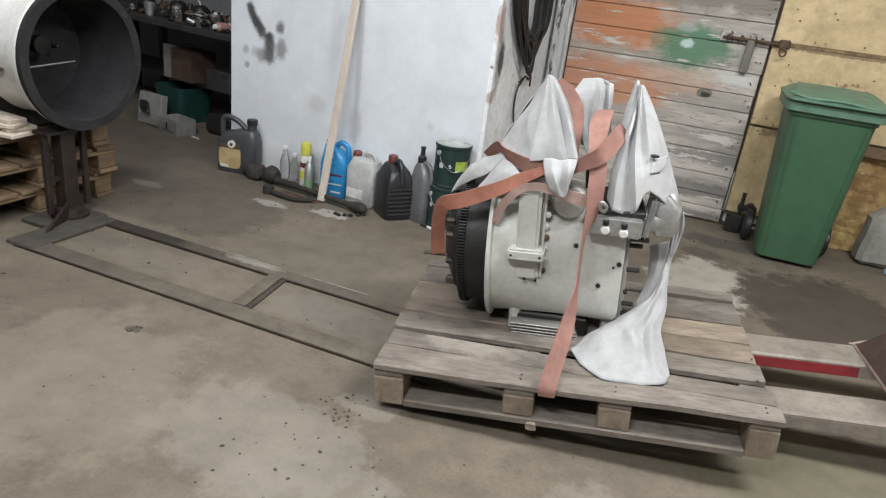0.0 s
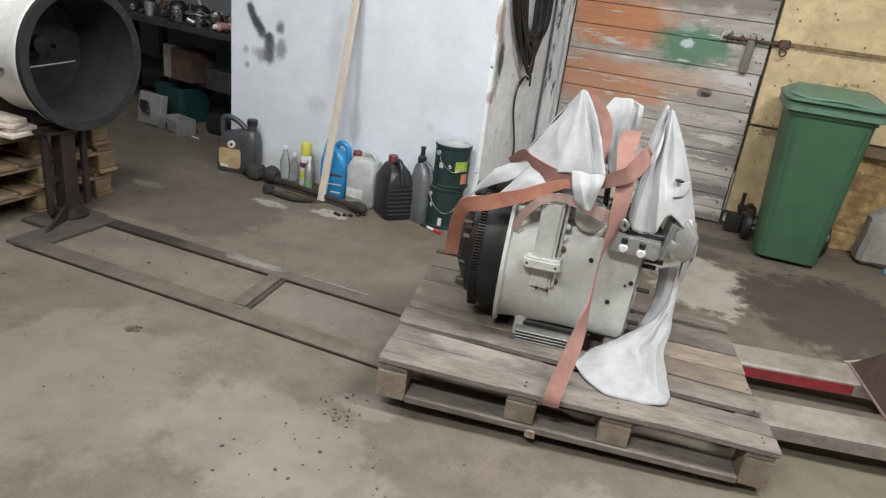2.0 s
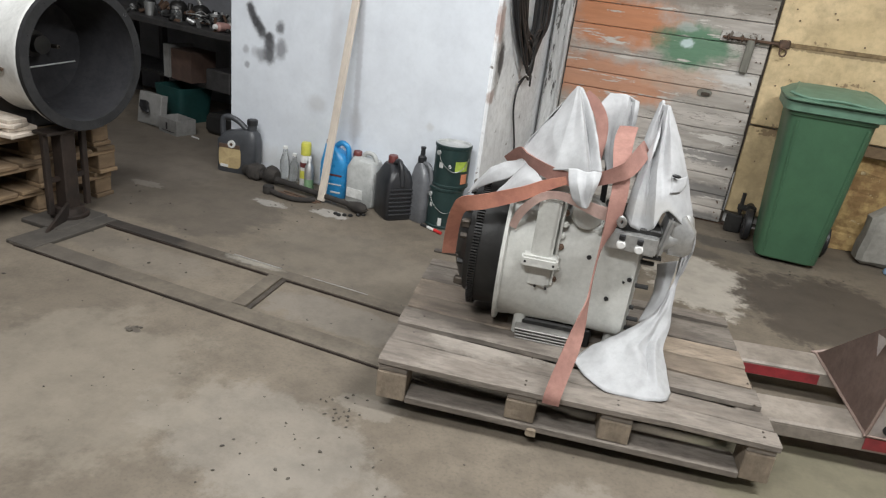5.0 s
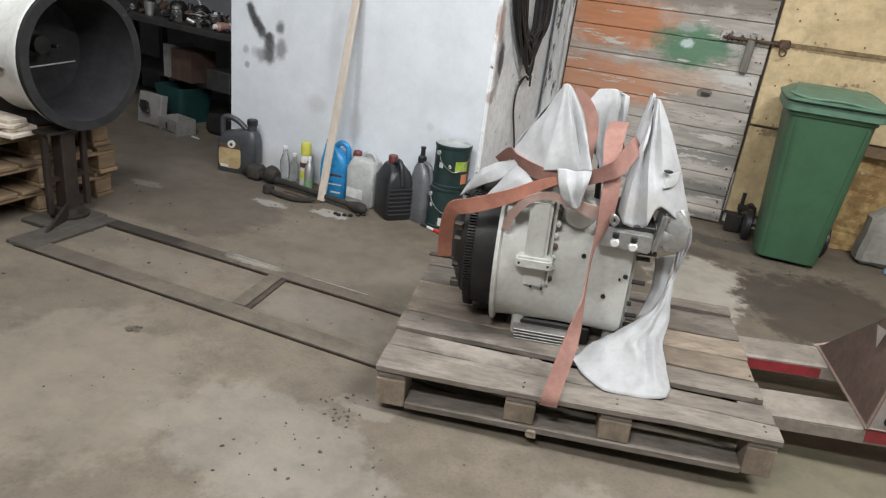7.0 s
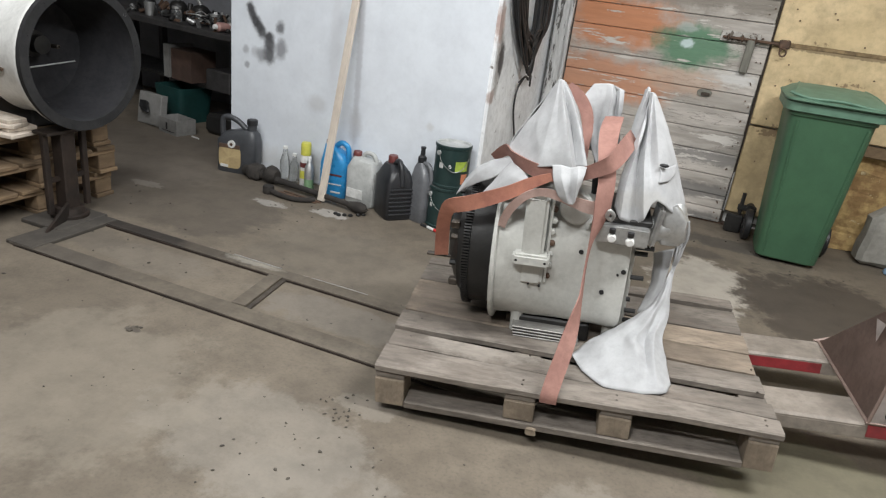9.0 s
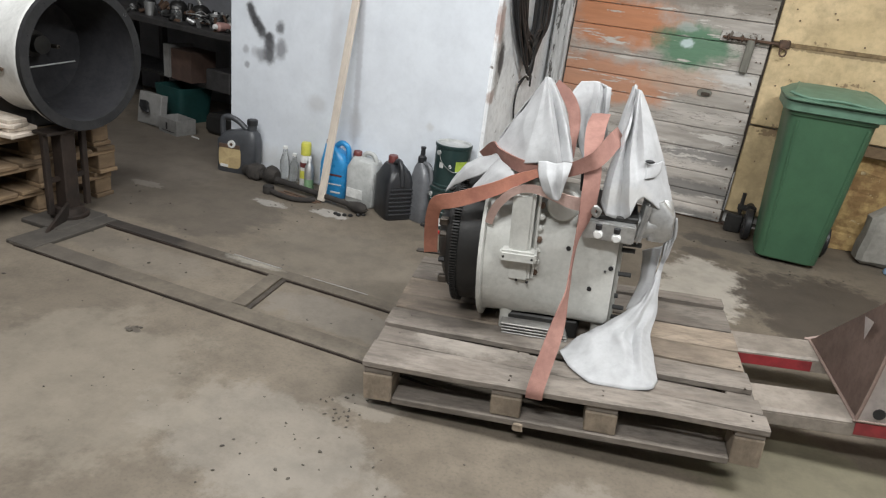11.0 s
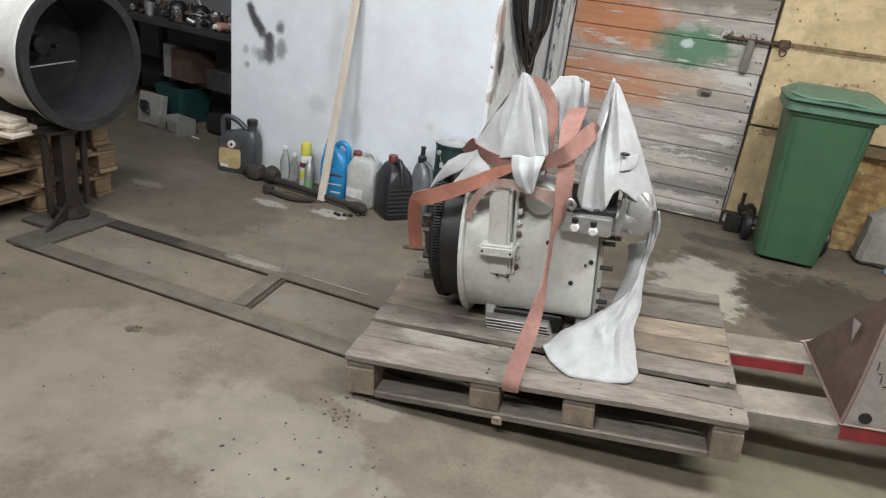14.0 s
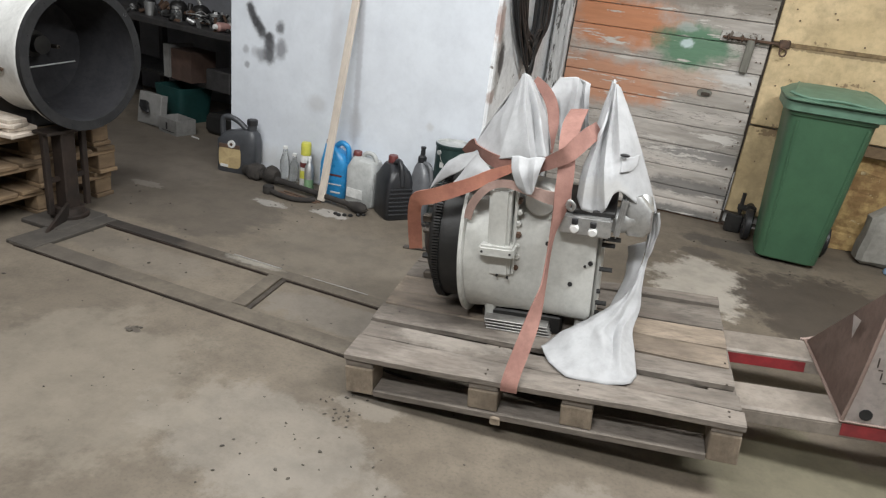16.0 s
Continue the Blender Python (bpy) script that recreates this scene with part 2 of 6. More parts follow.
STACKWOOD = surf("tan_stack_wood", (0.25, 0.172, 0.10), (0.16, 0.11, 0.066), 5.0, 0.85, 0, 0.4, 22.0, (1.2, 0.5, 2.0), fine=0.4, rand=0.3)
LATHWOOD = surf("pale_lath_wood", (0.62, 0.55, 0.47), (0.55, 0.48, 0.41), 4.0, 0.7, 0, 0.2, 30.0, (3, 3, 0.3))
# first spot paints shade on the far rail's end, last spot a highlight
RAIL = surf("dusty_shaded_steel", (0.138, 0.116, 0.089), (0.108, 0.090, 0.069), 4.0, 0.78, 0.0, 0.3, 50.0, fine=0.4, world=True,
            spots=(((0.035, 0.028, 0.023), (-2.35, 2.31, 0), (0.62, 0.09, 1), 0.88, 5.0), ((0.055, 0.047, 0.041), (-2.66, 2.1, 0), (0.16, 0.30, 1), 0.8, 6.0),
                   ((0.075, 0.064, 0.053), (-2.45, 1.91, 0), (0.45, 0.09, 1), 0.7, 4.0), ((0.30, 0.28, 0.24), (-1.74, 2.32, 0), (0.16, 0.03, 1), 0.6, 9.0)), mottle=0.3)
# darker rail steel that paints the shade at the far rail's end
SHADERAIL = surf("shade_blackened_steel", (0.042, 0.034, 0.028), (0.030, 0.025, 0.021), 5.0, 0.7, 0.1, 0.3, 50.0, fine=0.4, world=True,
               spots=(((0.09, 0.075, 0.058), (-1.95, 2.30, 0), (0.20, 0.2, 1), 0.8, 5.0),))
OILPLATE = surf("greasy_base_plate", (0.075, 0.066, 0.056), (0.052, 0.046, 0.040), 5.0, 0.75, 0.1, 0.3, 50.0, fine=0.4)
GREASE = surf("dusty_grease", (0.036, 0.031, 0.027), (0.022, 0.019, 0.017), 14.0, 0.9, 0.0, 0.5, 60.0, fine=0.4)
STEELDARK = surf("dark_worn_steel", (0.105, 0.088, 0.072), (0.065, 0.055, 0.047), 6.0, 0.6, 0.55, 0.3, 60.0, fine=0.4, chips=((0.2, 0.18, 0.155), 8.0, 0.68))
POSTSTEEL = surf("brown_black_stand_steel", (0.05, 0.036, 0.03), (0.03, 0.024, 0.021), 8.0, 0.55, 0.4, 0.3, 60.0)
GREYPAINT = surf("chalky_grey_white_paint", (0.53, 0.53, 0.50), (0.46, 0.46, 0.432), 7.0, 0.5, 0, 0.12, 90.0, fine=0.12,
                 chips=((0.12, 0.115, 0.105), 11.0, 0.735))
WHITEPAINT = surf("white_housing_paint", (0.70, 0.70, 0.68), (0.62, 0.62, 0.60), 5.0, 0.4, 0, 0.1, 60.0, fine=0.1, chips=((0.13, 0.13, 0.125), 6.0, 0.73))
BLACKIRON = surf("oily_black_cast_iron", (0.027, 0.026, 0.025), (0.018, 0.0175, 0.017), 8.0, 0.5, 0.3, 0.25, 70.0, fine=0.3)
RIMBLACK = surf("matt_black_rim", (0.036, 0.036, 0.037), (0.028, 0.028, 0.029), 8.0, 0.8, 0.0, 0.2, 60.0)
HOLLOW = surf("black_housing_inside", (0.034, 0.034, 0.037), (0.028, 0.028, 0.031), 8.0, 0.75, 0.0, 0.25, 40.0)
for m in (RIMBLACK, HOLLOW):
    m.node_tree.nodes["Principled BSDF"].inputs["Specular IOR Level"].default_value = 0.12
ALU = surf("cast_aluminium", (0.52, 0.525, 0.52), (0.40, 0.40, 0.395), 9.0, 0.5, 0.8, 0.15, 90.0)
FIN = surf("bare_fin_metal", (0.42, 0.41, 0.385), (0.30, 0.29, 0.275), 9.0, 0.45, 0.5, 0.15, 90.0)
RUBBER = plain("black_plastic", (0.02, 0.02, 0.022), 0.45)
WHITECAP = plain("white_plastic_cap", (0.75, 0.75, 0.73), 0.4)
CLOTH = surf("white_cotton_sheet", (0.41, 0.414, 0.42), (0.385, 0.388, 0.394), 6.0, 0.9, 0, 0.15, 420.0, fine=0.08,
             spots=(((0.40, 0.385, 0.355), (0.72, 0.2, 0.7), (0.12, 0.2, 0.04), 0.35, 9.0),))
STRAP = surf("faded_orange_webbing", (0.325, 0.172, 0.14), (0.25, 0.128, 0.105), 9.0, 0.85, 0, 0.3, 260.0, fine=0.25)
STRAPBRIGHT = surf("orange_webbing", (0.43, 0.185, 0.125), (0.34, 0.14, 0.10), 9.0, 0.85, 0, 0.3, 260.0, fine=0.25)
STRAPDARK = surf("dirty_webbing", (0.47, 0.33, 0.29), (0.38, 0.26, 0.225), 9.0, 0.85, 0, 0.3, 260.0, fine=0.25)
JACKRED = surf("red_truck_paint", (0.30, 0.032, 0.038), (0.19, 0.026, 0.03), 8.0, 0.5, 0, 0.15, 60.0, chips=((0.2, 0.15, 0.13), 7.0, 0.7))
JACKWORN = surf("worn_dusty_fork_steel", (0.30, 0.262, 0.225), (0.205, 0.177, 0.15), 6.0, 0.65, 0.2, 0.25, 60.0, fine=0.25, chips=((0.30, 0.12, 0.10), 5.0, 0.68))
JACKROSE = surf("dulled_reddish_plate", (0.27, 0.195, 0.165), (0.21, 0.152, 0.128), 6.0, 0.55, 0.1, 0.2, 60.0)
JACKPALE = surf("scuffed_pale_plate", (0.64, 0.59, 0.56), (0.56, 0.50, 0.475), 6.0, 0.5, 0.1, 0.2, 60.0, chips=((0.40, 0.10, 0.09), 7.0, 0.70))
BINGREEN = surf("green_bin_plastic", (0.050, 0.120, 0.064), (0.042, 0.104, 0.056), 3.0, 0.48, 0, 0.12, 90.0, fine=0.15, mottle=0.12)
BINLID = surf("dusty_green_lid", (0.125, 0.225, 0.16), (0.095, 0.185, 0.128), 4.0, 0.5, 0, 0.15, 90.0, fine=0.2, mottle=0.25)
OILGREY = plain("dark_grey_can_plastic", (0.055, 0.058, 0.064), 0.4)
LABELTAN = surf("tan_paper_label", (0.44, 0.34, 0.18), (0.36, 0.27, 0.14), 12.0, 0.6)
BLUEJUG = plain("blue_jug_plastic", (0.035, 0.29, 0.62), 0.3)
MILKY = surf("milky_jerrycan", (0.47, 0.48, 0.47), (0.40, 0.41, 0.40), 8.0, 0.4, 0, 0.1, 60.0)
BLACKCAN = plain("black_can_plastic", (0.022, 0.023, 0.026), 0.38)
GREYBOTTLE = plain("grey_bottle_plastic", (0.14, 0.145, 0.155), 0.32)
REDCAP = plain("dull_red_cap", (0.14, 0.035, 0.032), 0.4)
YELLOWCAP = plain("yellow_cap", (0.62, 0.60, 0.10), 0.4)
GREENCAN = surf("dark_green_tin", (0.024, 0.049, 0.047), (0.018, 0.038, 0.037), 9.0, 0.35, 0.2, 0.1, 60.0)
TINRIM = plain("tin_rim", (0.16, 0.17, 0.16), 0.35, 0.7)
LIDGREY = surf("tin_lid", (0.55, 0.56, 0.55), (0.42, 0.43, 0.42), 9.0, 0.4, 0.3)
LIME = plain("lime_label", (0.36, 0.48, 0.07), 0.5)
SALMON = plain("orange_label", (0.62, 0.24, 0.13), 0.5)
PALE = plain("pale_label", (0.66, 0.66, 0.64), 0.6)
CARTON = surf("white_carton", (0.25, 0.245, 0.235), (0.21, 0.205, 0.195), 6.0, 0.8)
BROWNBOX = surf("brown_carton", (0.10, 0.060, 0.045), (0.075, 0.046, 0.036), 5.0, 0.85)
TEALBOX = surf("teal_crate_plastic", (0.011, 0.055, 0.052), (0.009, 0.044, 0.041), 5.0, 0.55)
BENCH = surf("grimy_bench_steel", (0.07, 0.067, 0.067), (0.045, 0.043, 0.043), 6.0, 0.6, 0.4)
CABLE = plain("black_cable_rubber", (0.018, 0.018, 0.019), 0.5)
GAPBROWN = surf("dark_gap_brown", (0.06, 0.045, 0.033), (0.035, 0.027, 0.02), 8.0, 0.85)
CHIPPED = surf("chipped_grey_paint", (0.50, 0.48, 0.45), (0.36, 0.34, 0.31), 14.0, 0.75, 0, 0.4, 60.0, chips=((0.13, 0.11, 0.09), 22.0, 0.52))
PULLWOOD = surf("dull_greenish_wood", (0.20, 0.195, 0.165), (0.14, 0.135, 0.115), 9.0, 0.8, 0, 0.4, 50.0, (3, 3, 0.5))
SEAMDIRT = surf("rusty_joint_dirt", (0.27, 0.19, 0.10), (0.13, 0.09, 0.05), 16.0, 0.9, 0, 0.6, 60.0, world=True, chips=((0.55, 0.44, 0.26), 18.0, 0.68))
RUST = surf("rusty_iron", (0.15, 0.09, 0.06), (0.09, 0.06, 0.045), 20.0, 0.75, 0.4, 0.4)
GLASS = surf("clear_bottle_plastic", (0.86, 0.88, 0.88), (0.8, 0.82, 0.82), 14.0, 0.16, 0, 0.05, 60.0, fine=0.05, see=0.9)
CONCRETE = surf("rough_concrete_lump", (0.34, 0.325, 0.29), (0.25, 0.24, 0.215), 7.0, 0.9, 0, 0.7, 40.0)


# ---------------------------------------------------------------- mesh helpers
def mesh_of(name, bm, material, smooth=False):
    bmesh.ops.recalc_face_normals(bm, faces=bm.faces)
    data = bpy.data.meshes.new(name)
    for f in bm.faces:
        f.smooth = smooth
    bm.to_mesh(data)
    bm.free()
    data.materials.append(material)
    if smooth:
        data.set_sharp_from_angle(angle=radians(38))
    return data


def part(name, bm, material, parent=None, label="", smooth=False):
    ob = new(name, mesh_of(name, bm, material, smooth))
    if parent is not None:
        ob.parent = parent
    return tagged(ob, label)


def thing(name, label, category, m=None, group="", kind=""):
    ob = new(name)
    ob.empty_display_size = 0.1
    if m is not None:
        ob.matrix_basis = m
    return tagged(ob, label, category, group, kind)


def box(x0, x1, y0, y1, z0, z1, bevel=0.0, bm=None, segments=1):
    bm = bm or bmesh.new()
    m = Matrix.Translation(((x0 + x1) / 2, (y0 + y1) / 2, (z0 + z1) / 2)) @ Matrix.Diagonal((x1 - x0, y1 - y0, z1 - z0, 1))
    vs = bmesh.ops.create_cube(bm, size=1, matrix=m)["verts"]
    if bevel:
        es = list({e for v in vs for e in v.link_edges})
        bmesh.ops.bevel(bm, geom=es, offset=bevel, segments=segments, affect="EDGES", clamp_overlap=True)
    return bm


def frame_of(a, b):
    """A matrix whose z axis runs from a to b."""
    d = Vector(b) - Vector(a)
    return Matrix.Translation(a) @ d.to_track_quat("Z", "Y").to_matrix().to_4x4(), d.length


def lathe(profile, a, b, seg=32, bm=None, cap=True):
    """Rings of (radius, way) swept round the axis from a to b; way in metres from a."""
    bm = bm or bmesh.new()
    m, _ = frame_of(a, b)
    rings = []
    for r, z in profile:
        rings.append([bm.verts.new(m @ Vector((r * math.cos(2 * math.pi * i / seg), r * math.sin(2 * math.pi * i / seg), z))) for i in range(seg)])
    for p, q in zip(rings, rings[1:]):
        for i in range(seg):
            bm.faces.new((p[i], p[(i + 1) % seg], q[(i + 1) % seg], q[i]))
    if cap:
        bm.faces.new(rings[0])
        bm.faces.new(rings[-1])
    return bm


def rod(a, b, r, seg=12, bm=None, r2=None):
    d = (Vector(b) - Vector(a)).length
    return lathe([(r, 0), (r if r2 is None else r2, d)], a, b, seg, bm)


def smooth_path(pts, per=6):
    """Points of a Catmull-Rom curve through pts."""
    pts = [Vector(p) for p in pts]
    ext = [2 * pts[0] - pts[1], *pts, 2 * pts[-1] - pts[-2]]
    out = []
    for i in range(1, len(ext) - 2):
        a, b, c, d = ext[i - 1:i + 3]
        for k in range(per):
            t = k / per
            out.append(0.5 * (2 * b + (c - a) * t + (2 * a - 5 * b + 4 * c - d) * t * t + (3 * b - a - 3 * c + d) * t ** 3))
    return out + [pts[-1]]


def tube(pts, r, seg=8, bm=None, per=6, taper=None):
    bm = bm or bmesh.new()
    path = smooth_path(pts, per) if per else [Vector(p) for p in pts]
    rings, up = [], Vector((0.3, 0.2, 0.9)).normalized()
    for i, p in enumerate(path):
        d = (path[min(i + 1, len(path) - 1)] - path[max(i - 1, 0)]).normalized()
        side = d.cross(up)
        if side.length < 0.05:
            side = d.orthogonal()
        side.normalize()
        up = side.cross(d).normalized()
        rr = r if taper is None else r * (1 + (taper - 1) * i / (len(path) - 1))
        rings.append([bm.verts.new(p + rr * (math.cos(2 * math.pi * k / seg) * side + math.sin(2 * math.pi * k / seg) * up)) for k in range(seg)])
    for p, q in zip(rings, rings[1:]):
        for i in range(seg):
            bm.faces.new((p[i], p[(i + 1) % seg], q[(i + 1) % seg], q[i]))
    bm.faces.new(rings[0])
    bm.faces.new(rings[-1])
    return bm


def ribbon(pts, widths, sides, thick=0.004, bm=None, per=6):
    """A flat band along pts; widths and side directions are given at each point."""
    bm = bm or bmesh.new()
    path = smooth_path(pts, per)
    side = smooth_path(sides, per)
    wide = smooth_path([(w, 0, 0) for w in widths], per)
    rings = []
    for i, p in enumerate(path):
        d = (path[min(i + 1, len(path) - 1)] - path[max(i - 1, 0)]).normalized()
        s = side[i].normalized()
        s = (s - d * s.dot(d)).normalized()
        n = d.cross(s).normalized()
        w = wide[i].x / 2
        sag = 0.06 * w
        rings.append([bm.verts.new(p + a * w * s + (b * thick / 2 + c * sag) * n) for a, b, c in
                      ((-1, -1, 0), (0, -1, 1), (1, -1, 0), (1, 1, 0), (0, 1, 1), (-1, 1, 0))])
    for p, q in zip(rings, rings[1:]):
        for i in range(6):
            bm.faces.new((p[i], p[(i + 1) % 6], q[(i + 1) % 6], q[i]))
    bm.faces.new(rings[0])
    bm.faces.new(rings[-1])
    return bm


def loft(levels, seg=28, bm=None, cap=True):
    """Rounded-rectangle sections: (z, cx, cy, half x, half y, power)."""
    bm = bm or bmesh.new()
    rings = []
    for z, cx, cy, hx, hy, power in levels:
        ring = []
        for i in range(seg):
            a = 2 * math.pi * (i + 0.5) / seg
            c, s = math.cos(a), math.sin(a)
            ring.append(bm.verts.new((cx + hx * math.copysign(abs(c) ** (2 / power), c), cy + hy * math.copysign(abs(s) ** (2 / power), s), z)))
        rings.append(ring)
    for p, q in zip(rings, rings[1:]):
        for i in range(seg):
            bm.faces.new((p[i], p[(i + 1) % seg], q[(i + 1) % seg], q[i]))
    if cap:
        bm.faces.new(rings[0])
        bm.faces.new(rings[-1])
    return bm


def turned(bm, m):
    bmesh.ops.transform(bm, matrix=m, verts=bm.verts)
    return bm


def roughen(bm, amount, scale, cuts=0):
    if cuts:
        bmesh.ops.subdivide_edges(bm, edges=bm.edges[:], cuts=cuts, use_grid_fill=True)
    for v in bm.verts:
        v.co += amount * noise.noise_vector(v.co * scale)
    return bm


def setting(name, bm, material, label, category, smooth=False):
    return tagged(part(name, bm, material, None, label, smooth), "", category, "", "structure")


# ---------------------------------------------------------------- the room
floor = setting("floor", box(-7, 3.4, -3.5, 6.5, -0.2, 0.0), FLOOR, "stained and worn grey-brown concrete workshop floor, some shade painted in", "floor")
setting("ceiling", box(-7.2, 3.6, -3.7, 6.7, 3.2, 3.4), ROOM, "plain pale unseen ceiling that bounces fill light", "ceiling")
setting("wall_south", box(-7.2, 3.6, -3.7, -3.5, 0, 3.2), ROOM, "plain pale unseen wall that bounces fill light", "wall")
setting("wall_west", box(-7.2, -7.0, -3.5, 6.5, 0, 3.2), DARKROOM, "plastered wall toned dark for the unlit bay", "wall")
setting("wall_east", box(3.4, 3.6, -3.5, 6.5, 0, 3.2), ROOM, "plain pale unseen wall that bounces fill light", "wall")
setting("wall_bay", box(-7.0, -2.6, 5.0, 5.2, 0, 3.2), DARKROOM, "wall behind the workbench, toned dark for shade", "wall")
setting("wall_bay_side", box(-2.80, -2.6, 3.66, 5.0, 0, 3.2), DARKROOM, "side wall beside the workbench, toned dark for shade", "wall")
setting("wall_white", box(-2.83, -1.145, 3.53, 3.66, 0, 3.2, 0.006), WHITEWASH, "whitewashed wall with black spray marks, grey streaks and scuffs", "wall")
setting("wall_return", box(-1.35, -1.13, 3.534, 4.72, 0, 3.2, 0.012), PLASTER, "flaking limewashed brick wall end beside the door", "wall")
setting("wall_north", box(-1.6, 3.4, 4.72, 4.9, 0, 3.2), ROOM, "grey wall behind the door and boards", "wall")

# door with separate planks
door = thing("door_1", "wide plank door with worn orange and green paint", "door", kind="structure")
LEVELS = (0.012, 0.10, 0.19, 0.315, 0.46, 0.595, 0.73, 0.836, 0.966, 1.125, 1.262, 1.392, 1.52, 1.65, 1.78, 1.92, 2.08)
for i, (a, b) in enumerate(zip(LEVELS, LEVELS[1:])):
    jog = 0.003 * math.sin(i * 2.4)
    bm = box(-0.985, 0.204 + 0.004 * math.sin(i * 5.0), 4.645 + jog, 4.69 + jog, a + 0.0018, b - 0.0018, 0.003)
    part("plank", bm, DOORWOOD, door)
part("ledge", box(-0.98, 0.205, 4.694, 4.715, 0.05, 2.05), POSTWOOD, door, "dark backing boards")
part("latch_plate", roughen(box(-0.075, 0.15, 4.632, 4.642, 1.135, 1.197, 0.003), 0.002, 30, 2), CHIPPED, door, "chipped pale plate of the bolt")
latch = part("latch_bar", roughen(box(-0.062, 0.292, 4.612, 4.628, 1.150, 1.166, 0.004), 0.001, 30, 2), RUST, door, "rusty iron bolt across the door edge")
for x in (-0.03, 0.05, 0.125):
    part("latch_staple", tube([(x, 4.634, 1.142), (x, 4.607, 1.146), (x, 4.603, 1.158), (x, 4.607, 1.171), (x, 4.634, 1.175)], 0.005, 6), RUST, latch)
part("latch_keeper", roughen(box(0.255, 0.315, 4.605, 4.655, 1.135, 1.185, 0.006), 0.004, 40, 2), RUST, door)
part("ring", tube([(0.285 + 0.018 * math.cos(k), 4.602, 1.115 + 0.022 * math.sin(k)) for k in np.linspace(0, 6.28, 9)], 0.005, 6), RUST, door)
handle = turned(box(-0.024, 0.024, -0.012, 0.012, -0.098, 0.098, 0.007), Matrix.Translation((0.102, 4.620, 1.062)) @ pose(0, 0, 0, 0, 2, 0))
part("door_handle", handle, PULLWOOD, door, "dark greenish-grey pull bar")
slot = part("finger_slot", loft([(0, 0, 0, 0.044, 0.024, 2.6), (0.004, 0, 0, 0.042, 0.022, 2.6)], 24), PULLWOOD, door, "worn oval finger slot")
slot.matrix_basis = pose(-0.085, 4.643, 0.812, 90, 0, 0)
part("slot_hole", loft([(0, 0, 0, 0.028, 0.012, 2.4), (0.003, 0, 0, 0.026, 0.010, 2.4)], 20), GAPBROWN, door).matrix_basis = pose(-0.078, 4.6385, 0.805, 90, 0, 0)
for i, (a, b) in enumerate(zip(LEVELS[:13], LEVELS[1:14])):
    for x in (0.16, 0.185 - 0.02 * (i % 2)):
        part("nail", rod((x, 4.647, (a + b) / 2 + 0.02 * math.sin(x * 90 + i)), (x, 4.635, (a + b) / 2 + 0.02 * math.sin(x * 90 + i)), 0.0045, 6), RUST, door)
part("edge_bar", box(0.2085, 0.219, 4.635, 4.65, 0.10, 0.36, 0.003), ALU, door, "bare metal strip")

post = thing("door_post", "weathered grey painted timber door post", "door frame", kind="structure")
part("post", roughen(box(-1.105, -1.0, 4.62, 4.72, 0, 2.3, 0.01), 0.005, 6, 4), POSTWOOD, post)
part("moulding", roughen(box(-1.012, -0.988, 4.60, 4.64, 0, 2.3, 0.006), 0.002, 8, 3), POSTWOOD, post)

# added dark strip gives the gap between door and boards its shade
setting("door_jamb", box(0.208, 0.220, 4.668, 4.719, 0.0, 2.2, 0.002), GAPBROWN, "dark strip for the shaded gap beside the boards", "door frame")

# boarded yellow wall right of the door
boards = thing("wall_boards", "yellowed painted boards with rusty nails and broken lower plaster", "wall", kind="structure")
for x0, x1, z0, z1 in ((0.2215, 3.38, 1.168, 3.2), (0.2225, 3.38, 0.672, 1.154)):
    part("board", roughen(box(x0, x1, 4.65, 4.715, z0, z1, 0.006), 0.003, 3, 5), YELLOW, boards)
part("board", roughen(box(0.2215, 0.44, 4.655, 4.712, 0.10, 0.660, 0.006), 0.003, 6, 3), YELLOW, boards, "short dirty yellow board")
part("rail", box(0.70, 3.38, 4.62, 4.66, 0.60, 0.665, 0.006), STACKWOOD, boards, "brown timber rail")
bm = box(0.44, 3.38, 4.672, 4.716, 0.0, 0.598)
part("broken_plaster", roughen(bm, 0.022, 9, 14), CRUMBLE, boards, "crumbling ochre plaster")
seam = box(0.26, 3.36, 4.648, 4.66, 1.148, 1.172, 0.002)
part("seam_strip", roughen(seam, 0.006, 14, 24), SEAMDIRT, boards, "broken rusty strip along the joint")
for x, z in ((0.30, 1.36), (0.33, 1.30), (0.52, 1.33), (0.50, 1.36), (0.80, 1.03), (0.95, 1.09), (0.34, 1.05), (0.30, 0.92), (0.305, 0.72), (0.31, 0.45), (0.7, 1.2), (0.62, 0.98)):
    part("nail", rod((x, 4.655, z), (x, 4.643, z), 0.0045, 8), RUST, boards)
setting("floor_sill", box(-0.985, 0.26, 4.66, 4.72, 0.0, 0.011), RUST, "worn door sill on the concrete", "sill")

# ---------------------------------------------------------------- base rails of the stand, lying on the floor
stand = thing("engine_stand", "dark steel stand with a post and long flat floor rails", "stand")
part("rail", box(-2.69, -0.2, 1.873, 1.965, 0.0, 0.012, 0.002), RAIL, stand)
part("rail", roughen(box(-2.69, -1.90, 2.268, 2.338, 0.0, 0.0138, 0.002), 0.0006, 9, 6), SHADERAIL, stand, "rail end darkened for the shade on it")
part("rail", box(-1.90, -0.2, 2.268, 2.338, 0.0, 0.014, 0.002), RAIL, stand)
